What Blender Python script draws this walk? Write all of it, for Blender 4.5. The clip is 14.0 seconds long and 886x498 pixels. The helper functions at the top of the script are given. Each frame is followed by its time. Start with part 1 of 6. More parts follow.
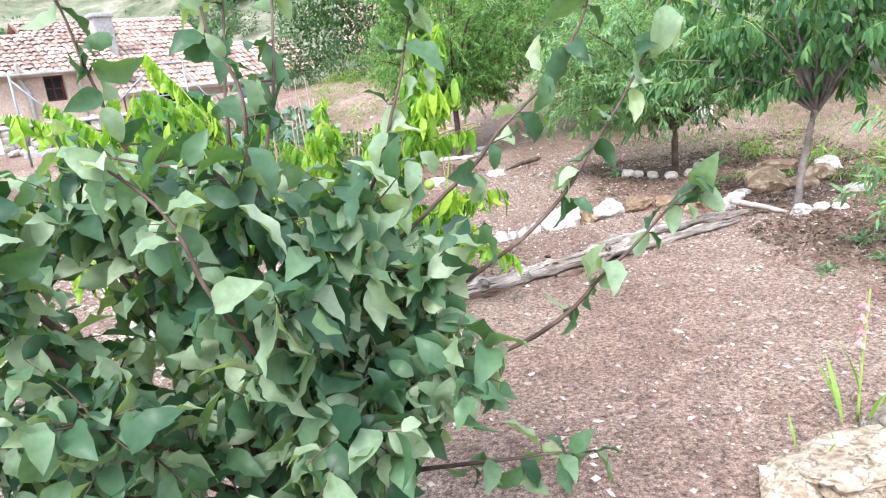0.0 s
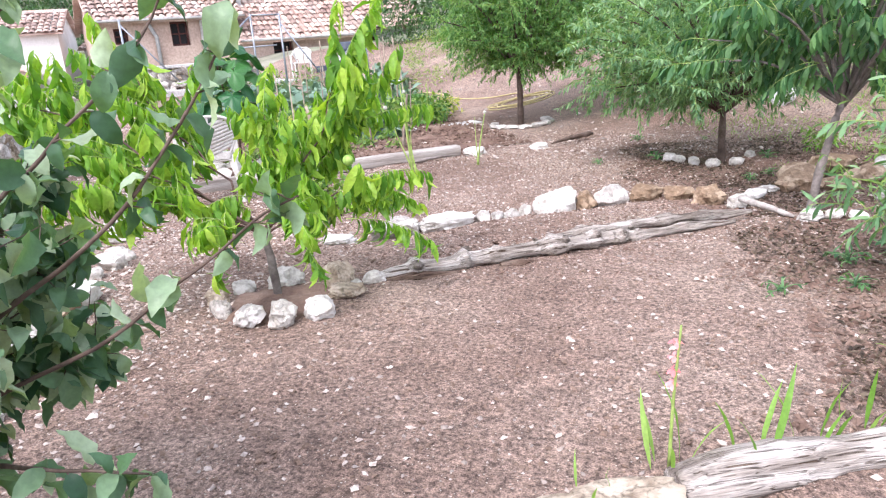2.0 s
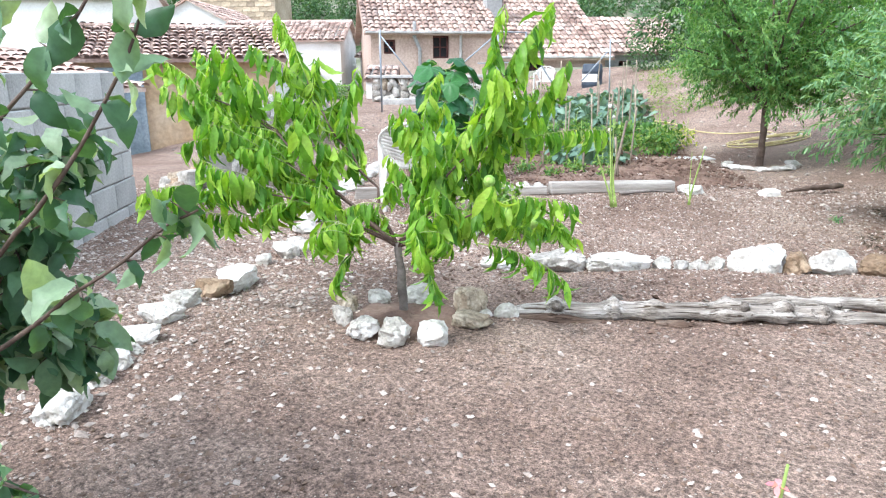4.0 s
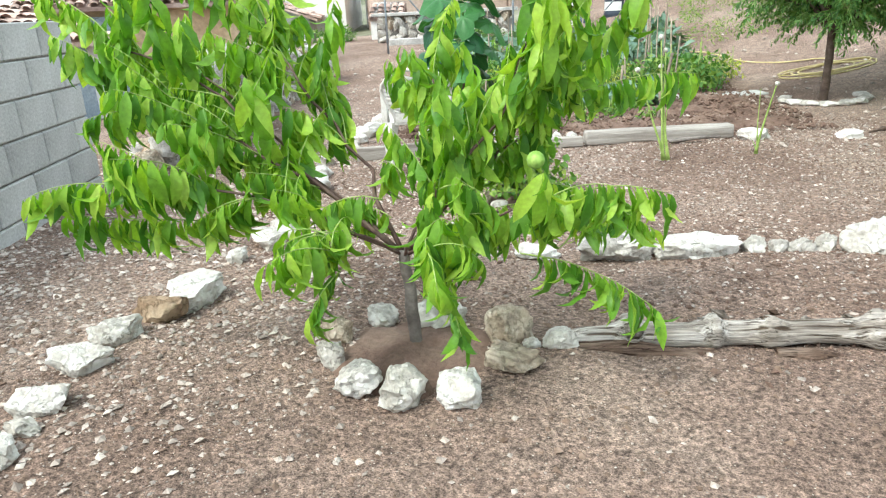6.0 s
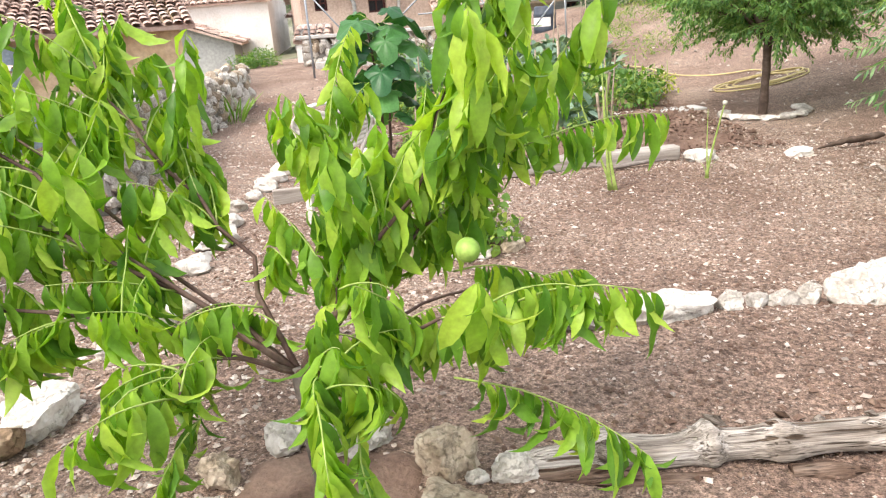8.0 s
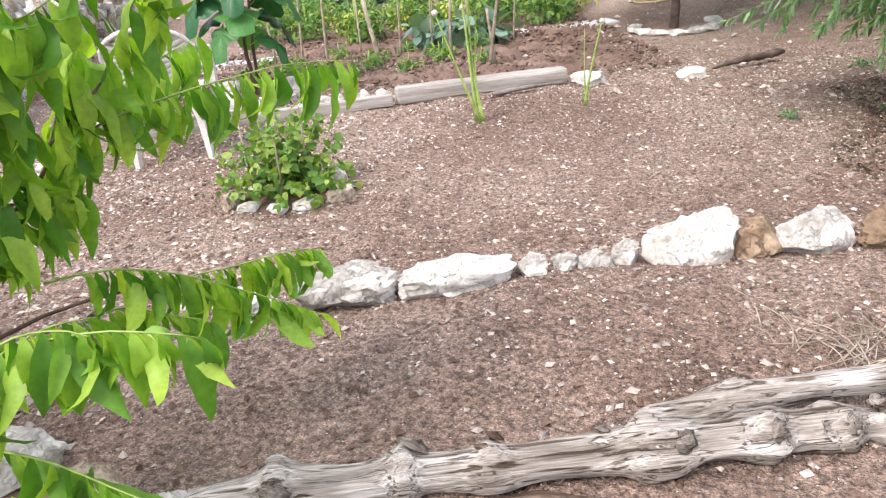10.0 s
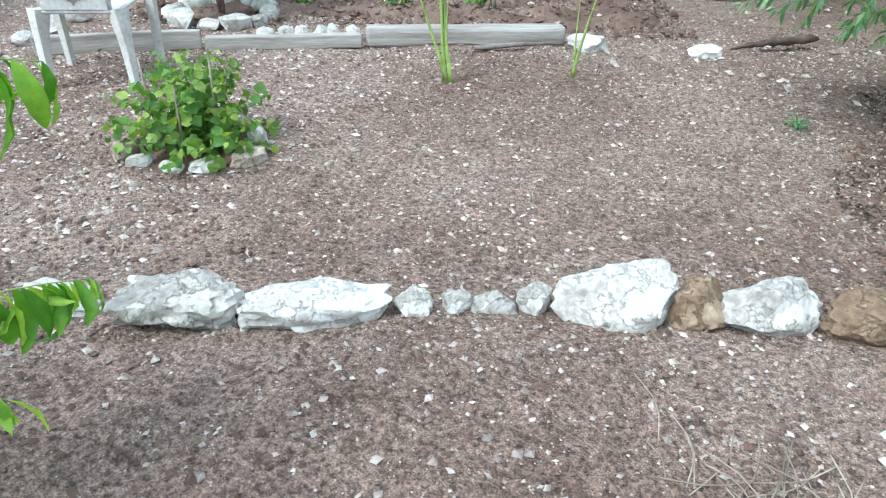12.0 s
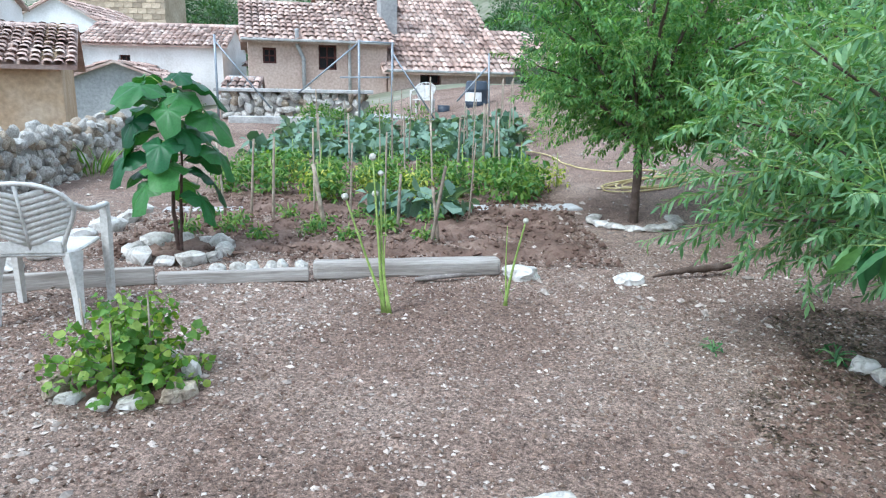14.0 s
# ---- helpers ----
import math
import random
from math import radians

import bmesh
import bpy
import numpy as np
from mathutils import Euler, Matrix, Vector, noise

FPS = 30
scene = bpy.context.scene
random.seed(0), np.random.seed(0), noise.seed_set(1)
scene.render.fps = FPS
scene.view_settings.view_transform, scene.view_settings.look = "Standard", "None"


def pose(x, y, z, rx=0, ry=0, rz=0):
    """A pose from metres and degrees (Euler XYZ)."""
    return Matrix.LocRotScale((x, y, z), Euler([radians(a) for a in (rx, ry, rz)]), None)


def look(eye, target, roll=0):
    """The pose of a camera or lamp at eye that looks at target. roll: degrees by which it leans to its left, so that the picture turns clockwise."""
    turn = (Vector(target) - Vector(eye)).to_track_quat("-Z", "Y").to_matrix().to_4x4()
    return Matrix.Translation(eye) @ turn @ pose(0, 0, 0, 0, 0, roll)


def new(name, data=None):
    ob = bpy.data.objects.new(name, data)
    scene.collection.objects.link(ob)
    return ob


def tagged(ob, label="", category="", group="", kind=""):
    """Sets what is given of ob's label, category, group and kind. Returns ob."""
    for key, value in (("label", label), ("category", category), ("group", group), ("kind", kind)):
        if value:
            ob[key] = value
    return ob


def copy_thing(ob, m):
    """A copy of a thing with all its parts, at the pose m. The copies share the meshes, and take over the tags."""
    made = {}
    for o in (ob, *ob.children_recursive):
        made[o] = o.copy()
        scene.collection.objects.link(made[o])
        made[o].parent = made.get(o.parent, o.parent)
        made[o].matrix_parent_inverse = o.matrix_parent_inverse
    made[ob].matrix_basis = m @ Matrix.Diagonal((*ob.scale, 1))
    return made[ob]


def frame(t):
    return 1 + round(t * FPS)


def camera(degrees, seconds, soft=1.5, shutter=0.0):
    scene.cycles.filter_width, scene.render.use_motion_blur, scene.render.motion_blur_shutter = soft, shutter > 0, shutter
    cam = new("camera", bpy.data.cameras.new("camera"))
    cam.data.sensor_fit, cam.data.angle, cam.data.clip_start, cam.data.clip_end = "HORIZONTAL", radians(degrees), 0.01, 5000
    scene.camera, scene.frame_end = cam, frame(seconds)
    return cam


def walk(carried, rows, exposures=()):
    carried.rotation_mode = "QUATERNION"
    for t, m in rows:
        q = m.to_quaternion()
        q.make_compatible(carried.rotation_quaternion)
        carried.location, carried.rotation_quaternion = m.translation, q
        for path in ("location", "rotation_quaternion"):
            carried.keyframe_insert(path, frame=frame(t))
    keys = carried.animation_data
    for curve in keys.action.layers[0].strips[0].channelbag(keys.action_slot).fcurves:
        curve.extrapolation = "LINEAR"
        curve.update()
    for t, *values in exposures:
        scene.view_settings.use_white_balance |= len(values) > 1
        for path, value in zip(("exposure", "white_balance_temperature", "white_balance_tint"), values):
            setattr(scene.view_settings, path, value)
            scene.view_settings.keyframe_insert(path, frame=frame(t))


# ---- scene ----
cam = camera(65.8, 14.0, soft=1.2)
PATH = [
    (0, (0.443, 0.753, 1.270), (0.305, 2.684, 0.761), -6.5),
    (0.5, (0.697, 0.838, 1.212), (0.487, 2.741, 0.633), -1.5),
    (1, (0.992, 0.915, 1.221), (0.742, 2.800, 0.602), -0.9),
    (1.5, (1.157, 0.995, 1.272), (0.813, 2.869, 0.662), -4.6),
    (2, (1.416, 1.021, 1.254), (0.946, 2.873, 0.666), -4.1),
    (2.3, (1.543, 1.063, 1.286), (1.033, 2.914, 0.734), -4.4),
    (2.5, (1.596, 1.136, 1.288), (1.133, 3.028, 0.837), -1.6),
    (3, (1.652, 1.269, 1.261), (1.023, 3.110, 0.796), 0.6),
    (3.5, (1.719, 1.335, 1.267), (0.771, 3.054, 0.885), 2.4),
    (3.7, (1.727, 1.387, 1.242), (0.668, 3.021, 0.785), 0.5),
    (5.8, (1.199, 2.305, 1.132), (0.084, 3.849, 0.518), -2.0),
    (6, (1.109, 2.352, 1.161), (0.013, 3.886, 0.493), -2.9),
    (6.5, (0.953, 2.514, 1.144), (-0.236, 3.964, 0.450), -1.4),
    (6.7, (0.928, 2.617, 1.153), (-0.375, 4.031, 0.602), 3.1),
    (7, (0.846, 2.810, 1.243), (-0.419, 4.238, 0.640), -1.1),
    (7.5, (0.812, 2.873, 1.240), (-0.385, 4.387, 0.716), -1.5),
    (7.8, (0.843, 2.875, 1.213), (-0.272, 4.458, 0.707), -3.7),
    (8, (0.835, 2.935, 1.187), (-0.128, 4.570, 0.554), -4.4),
    (8.5, (0.948, 3.113, 1.160), (0.069, 4.773, 0.474), -5.4),
    (9, (1.162, 3.305, 1.179), (0.364, 4.962, 0.394), -6.5),
    (9.2, (1.186, 3.377, 1.183), (0.390, 5.038, 0.403), -6.6),
    (11.3, (1.396, 4.222, 1.083), (0.591, 5.593, -0.131), 0.7),
    (11.5, (1.375, 4.303, 1.107), (0.688, 5.690, -0.158), 4.8),
    (11.8, (1.362, 4.364, 1.160), (0.582, 5.823, 0.037), 2.2),
    (12, (1.408, 4.401, 1.192), (0.562, 5.875, 0.138), 1.5),
    (12.5, (1.547, 4.411, 1.251), (0.513, 5.907, 0.420), 4.0),
    (13, (1.565, 4.399, 1.290), (0.483, 5.949, 0.637), 1.9),
    (13.5, (1.578, 4.383, 1.300), (0.529, 6.008, 0.790), 2.2),
    (14, (1.616, 4.418, 1.296), (0.714, 6.140, 0.822), 1.2),
]
EXPOSURES = [(0.0, 1.53, 6000, 12), (1.5, 1.4, 6000, 18), (2.2, 1.32, 6000, 19), (3.0, 1.17, 6050, 12), (3.7, 1.36, 5750, 8), (5.8, 1.16, 6050, 0), (7.0, 1.3, 6800, -1), (7.6, 1.25, 7000, 6), (8.3, 1.32, 6800, 16), (9.2, 1.3, 6800, 18), (11.3, 1.05, 5400, 3), (12.6, 0.98, 5350, -3), (14.0, 0.86, 5300, 3)]
walk(cam, [(t, look(eye, target, roll)) for t, eye, target, roll in PATH], EXPOSURES)

# ---- world and light: a bright overcast afternoon ----
world = bpy.data.worlds.new("overcast_sky")
scene.world = world
world.use_nodes = True
wt = world.node_tree
sky = wt.nodes.new("ShaderNodeTexSky")
sky.sky_type, sky.sun_disc = "NISHITA", False
sky.sun_elevation, sky.sun_rotation = radians(52), radians(200)
sky.air_density, sky.dust_density, sky.ozone_density = 1.0, 4.0, 1.0
veil = wt.nodes.new("ShaderNodeMixRGB")
veil.inputs[0].default_value = 0.55
veil.inputs[2].default_value = (9.0, 9.2, 9.4, 1)
wt.links.new(sky.outputs[0], veil.inputs[1])
wt.links.new(veil.outputs[0], wt.nodes["Background"].inputs[0])
wt.nodes["Background"].inputs[1].default_value = 0.13
sun_data = bpy.data.lights.new("sun", "SUN")
sun_data.energy, sun_data.angle, sun_data.color = 1.4, radians(20), (1.0, 0.95, 0.88)
sun = new("sun", sun_data)
SUN_EL, SUN_AZ = radians(52), radians(200)
sun.matrix_world = look((0, 0, 30), (-math.sin(SUN_AZ) * math.cos(SUN_EL), -math.cos(SUN_AZ) * math.cos(SUN_EL), 30 - math.sin(SUN_EL)))


# ---- materials ----
def nodes_of(name):
    m = bpy.data.materials.new(name)
    m.use_nodes = True
    nt = m.node_tree
    return m, nt, nt.nodes["Principled BSDF"]


def ramp(nt, stops):
    r = nt.nodes.new("ShaderNodeValToRGB")
    els = r.color_ramp.elements
    while len(els) < len(stops):
        els.new(0.5)
    for e, (p, c) in zip(els, stops):
        e.position, e.color = p, (*c, 1)
    return r


def noise_node(nt, scale, detail=6.0, rough=0.6, coords="Object"):
    tc = nt.nodes.new("ShaderNodeTexCoord")
    n = nt.nodes.new("ShaderNodeTexNoise")
    n.inputs["Scale"].default_value, n.inputs["Detail"].default_value, n.inputs["Roughness"].default_value = scale, detail, rough
    nt.links.new(tc.outputs[coords], n.inputs["Vector"])
    return n


def mix(nt, a, b, fac, kind="MIX"):
    m = nt.nodes.new("ShaderNodeMixRGB")
    m.blend_type = kind
    for sock, v in ((m.inputs[0], fac), (m.inputs[1], a), (m.inputs[2], b)):
        if hasattr(v, "is_output"):
            nt.links.new(v, sock)
        elif isinstance(v, tuple):
            sock.default_value = (*v, 1)
        else:
            sock.default_value = v
    return m.outputs[0]


def bump(nt, bsdf, height, strength, distance):
    b = nt.nodes.new("ShaderNodeBump")
    b.inputs["Strength"].default_value, b.inputs["Distance"].default_value = strength, distance
    nt.links.new(height, b.inputs["Height"])
    nt.links.new(b.outputs[0], bsdf.inputs["Normal"])


def surface(name, dark, mid, light, big=2.0, fine=40.0, rough=0.85, relief=0.4, depth=0.01, vary=0.0, stretch=None, metal=0.0):
    """A mottled surface: a wide patchy colour, a fine grain over it and a bump from the grain."""
    m, nt, b = nodes_of(name)
    n1, n2 = noise_node(nt, big), noise_node(nt, fine)
    if stretch:
        for n in (n1, n2):
            mp = nt.nodes.new("ShaderNodeMapping")
            mp.inputs["Scale"].default_value = stretch
            nt.links.new(n.inputs["Vector"].links[0].from_socket, mp.inputs["Vector"])
            nt.links.new(mp.outputs[0], n.inputs["Vector"])
    r1 = ramp(nt, [(0.3, dark), (0.5, mid), (0.72, light)])
    nt.links.new(n1.outputs[0], r1.inputs[0])
    r2 = ramp(nt, [(0.3, (0.35, 0.35, 0.35)), (0.7, (0.65, 0.65, 0.65))])
    nt.links.new(n2.outputs[0], r2.inputs[0])
    col = mix(nt, r1.outputs[0], r2.outputs[0], 0.75, "OVERLAY")
    if vary:
        oi = nt.nodes.new("ShaderNodeObjectInfo")
        geo = nt.nodes.new("ShaderNodeNewGeometry")
        add = nt.nodes.new("ShaderNodeMath")
        add.operation = "ADD"
        nt.links.new(oi.outputs["Random"], add.inputs[0])
        nt.links.new(geo.outputs["Random Per Island"], add.inputs[1])
        fr = nt.nodes.new("ShaderNodeMath")
        fr.operation = "FRACT"
        nt.links.new(add.outputs[0], fr.inputs[0])
        rv = ramp(nt, [(0.0, (0.5 - vary,) * 3), (1.0, (0.5 + vary,) * 3)])
        nt.links.new(fr.outputs[0], rv.inputs[0])
        col = mix(nt, col, rv.outputs[0], 1.0, "OVERLAY")
    nt.links.new(col, b.inputs["Base Color"])
    b.inputs["Roughness"].default_value, b.inputs["Metallic"].default_value = rough, metal
    b.inputs["Specular IOR Level"].default_value = 0.3
    if relief:
        bump(nt, b, n2.outputs[0], relief, depth)
    return m


def rock_surface(name, dark, mid, light, patch=7.0, crack=0.6, vary=0.08):
    """Weathered stone: patchy colour, thin dark cracks, pits and a coarse bump."""
    m, nt, b = nodes_of(name)
    n1, n2, n3, n4 = noise_node(nt, patch), noise_node(nt, 50.0), noise_node(nt, 9.0, 8.0, 0.65), noise_node(nt, 26.0, 4.0)
    r1 = ramp(nt, [(0.32, dark), (0.48, mid), (0.66, light)])
    nt.links.new(n1.outputs[0], r1.inputs[0])
    r2 = ramp(nt, [(0.3, (0.36, 0.36, 0.36)), (0.7, (0.62, 0.62, 0.62))])
    nt.links.new(n2.outputs[0], r2.inputs[0])
    col = mix(nt, r1.outputs[0], r2.outputs[0], 0.8, "OVERLAY")
    cr = ramp(nt, [(0.485, (1, 1, 1)), (0.498, (0.2, 0.2, 0.2)), (0.502, (0.2, 0.2, 0.2)), (0.515, (1, 1, 1))])
    nt.links.new(n3.outputs[0], cr.inputs[0])
    pit = ramp(nt, [(0.26, (0, 0, 0)), (0.42, (1, 1, 1))])
    nt.links.new(n4.outputs[0], pit.inputs[0])
    relief = mix(nt, cr.outputs[0], pit.outputs[0], 1.0, "MULTIPLY")
    shade = mix(nt, (1 - crack, 1 - crack, 1 - crack), (1.0, 1.0, 1.0), relief)
    col = mix(nt, col, shade, 1.0, "MULTIPLY")
    oi = nt.nodes.new("ShaderNodeObjectInfo")
    rv = ramp(nt, [(0.0, (0.5 - vary, 0.5 - vary, 0.5 - vary * 1.1)), (1.0, (0.5 + vary,) * 3)])
    nt.links.new(oi.outputs["Random"], rv.inputs[0])
    col = mix(nt, col, rv.outputs[0], 1.0, "OVERLAY")
    nt.links.new(col, b.inputs["Base Color"])
    b.inputs["Roughness"].default_value, b.inputs["Specular IOR Level"].default_value = 0.92, 0.2
    hsum = mix(nt, relief, n2.outputs[0], 0.75)
    bump(nt, b, hsum, 1.0, 0.013)
    return m


def wood_surface(name, dark, mid, light):
    """Bleached split wood: grain along its own x, with dark drying cracks."""
    m, nt, b = nodes_of(name)
    tc = nt.nodes.new("ShaderNodeTexCoord")

    def along(sx, sc, detail=5.0):
        mp = nt.nodes.new("ShaderNodeMapping")
        mp.inputs["Scale"].default_value = (sx, sc, sc)
        nt.links.new(tc.outputs["Object"], mp.inputs["Vector"])
        n = nt.nodes.new("ShaderNodeTexNoise")
        n.inputs["Scale"].default_value, n.inputs["Detail"].default_value = 1.0, detail
        nt.links.new(mp.outputs[0], n.inputs["Vector"])
        return n

    n1, n2, n3, n5 = along(3.0, 26.0), along(6.0, 260.0, 4.0), along(1.6, 60.0, 3.0), noise_node(nt, 5.0, 4.0)
    r1 = ramp(nt, [(0.3, dark), (0.5, mid), (0.68, light)])
    nt.links.new(n1.outputs[0], r1.inputs[0])
    r2 = ramp(nt, [(0.32, (0.26, 0.26, 0.26)), (0.66, (0.70, 0.70, 0.70))])
    nt.links.new(n2.outputs[0], r2.inputs[0])
    col = mix(nt, r1.outputs[0], r2.outputs[0], 0.85, "OVERLAY")
    r5 = ramp(nt, [(0.35, (0.38, 0.36, 0.34)), (0.65, (0.60, 0.60, 0.60))])
    nt.links.new(n5.outputs[0], r5.inputs[0])
    col = mix(nt, col, r5.outputs[0], 0.9, "OVERLAY")
    cr = ramp(nt, [(0.33, (0, 0, 0)), (0.39, (1, 1, 1)), (0.60, (1, 1, 1)), (0.625, (0.15, 0.15, 0.15)), (0.65, (1, 1, 1))])
    nt.links.new(n3.outputs[0], cr.inputs[0])
    shade = mix(nt, (0.30, 0.25, 0.21), (1.0, 1.0, 1.0), cr.outputs[0])
    col = mix(nt, col, shade, 1.0, "MULTIPLY")
    nt.links.new(col, b.inputs["Base Color"])
    b.inputs["Roughness"].default_value, b.inputs["Specular IOR Level"].default_value = 0.9, 0.2
    bump(nt, b, mix(nt, cr.outputs[0], n2.outputs[0], 0.4), 0.9, 0.012)
    return m


def leaf_material(name, dark, mid, light, glow=0.35, rough=0.52):
    m, nt, b = nodes_of(name)
    oi = nt.nodes.new("ShaderNodeObjectInfo")
    geo = nt.nodes.new("ShaderNodeNewGeometry")
    add = nt.nodes.new("ShaderNodeMath")
    add.operation = "ADD"
    nt.links.new(oi.outputs["Random"], add.inputs[0])
    nt.links.new(geo.outputs["Random Per Island"], add.inputs[1])
    fr = nt.nodes.new("ShaderNodeMath")
    fr.operation = "FRACT"
    nt.links.new(add.outputs[0], fr.inputs[0])
    r = ramp(nt, [(0.0, dark), (0.5, mid), (1.0, light)])
    nt.links.new(fr.outputs[0], r.inputs[0])
    n = noise_node(nt, 60.0, 3.0)
    r2 = ramp(nt, [(0.3, (0.4, 0.4, 0.4)), (0.7, (0.6, 0.6, 0.6))])
    nt.links.new(n.outputs[0], r2.inputs[0])
    col = mix(nt, r.outputs[0], r2.outputs[0], 0.8, "OVERLAY")
    nt.links.new(col, b.inputs["Base Color"])
    b.inputs["Roughness"].default_value = rough
    b.inputs["Specular IOR Level"].default_value = 0.28
    bump(nt, b, n.outputs[0], 0.25, 0.004)
    tr = nt.nodes.new("ShaderNodeBsdfTranslucent")
    tcol = mix(nt, col, (1.0, 1.0, 0.35), 1.0, "MULTIPLY")
    bright = mix(nt, tcol, (1.6, 1.7, 1.2), 1.0, "MULTIPLY")
    nt.links.new(bright, tr.inputs[0])
    ms = nt.nodes.new("ShaderNodeMixShader")
    ms.inputs[0].default_value = glow
    nt.links.new(b.outputs[0], ms.inputs[1])
    nt.links.new(tr.outputs[0], ms.inputs[2])
    nt.links.new(ms.outputs[0], nt.nodes["Material Output"].inputs[0])
    return m


def soil_material():
    m, nt, b = nodes_of("garden_soil")
    n1, n2, n3 = noise_node(nt, 0.7), noise_node(nt, 9.0), noise_node(nt, 55.0)
    r1 = ramp(nt, [(0.3, (0.185, 0.125, 0.10)), (0.5, (0.275, 0.20, 0.165)), (0.7, (0.355, 0.275, 0.23))])
    nt.links.new(n1.outputs[0], r1.inputs[0])
    r2 = ramp(nt, [(0.3, (0.32, 0.32, 0.32)), (0.68, (0.66, 0.65, 0.64))])
    nt.links.new(n2.outputs[0], r2.inputs[0])
    c = mix(nt, r1.outputs[0], r2.outputs[0], 0.6, "OVERLAY")
    r3 = ramp(nt, [(0.34, (0.16, 0.16, 0.16)), (0.5, (0.49, 0.49, 0.49)), (0.66, (0.84, 0.83, 0.81))])
    nt.links.new(n3.outputs[0], r3.inputs[0])
    c = mix(nt, c, r3.outputs[0], 0.9, "OVERLAY")
    # pale grit among the crumbs
    tc = nt.nodes.new("ShaderNodeTexCoord")
    v = nt.nodes.new("ShaderNodeTexVoronoi")
    v.inputs["Scale"].default_value = 70.0
    nt.links.new(tc.outputs["Object"], v.inputs["Vector"])
    rg = ramp(nt, [(0.0, (1, 1, 1)), (0.16, (1, 1, 1)), (0.24, (0, 0, 0))])
    nt.links.new(v.outputs["Distance"], rg.inputs[0])
    sel = nt.nodes.new("ShaderNodeSeparateColor")
    nt.links.new(v.outputs["Color"], sel.inputs[0])
    rs = ramp(nt, [(0.72, (0, 0, 0)), (0.76, (1, 1, 1))])
    nt.links.new(sel.outputs[0], rs.inputs[0])
    grit = mix(nt, rg.outputs[0], rs.outputs[0], 1.0, "MULTIPLY")
    c = mix(nt, c, (0.5, 0.44, 0.38), grit)
    n4 = noise_node(nt, 170.0, 3.0)
    r4 = ramp(nt, [(0.36, (0.25, 0.25, 0.25)), (0.64, (0.75, 0.75, 0.74))])
    nt.links.new(n4.outputs[0], r4.inputs[0])
    c = mix(nt, c, r4.outputs[0], 0.85, "OVERLAY")
    nt.links.new(c, b.inputs["Base Color"])
    b.inputs["Roughness"].default_value, b.inputs["Specular IOR Level"].default_value = 0.95, 0.15
    hsum = mix(nt, r3.outputs[0], r4.outputs[0], 0.4)
    bump(nt, b, hsum, 1.0, 0.016)
    return m


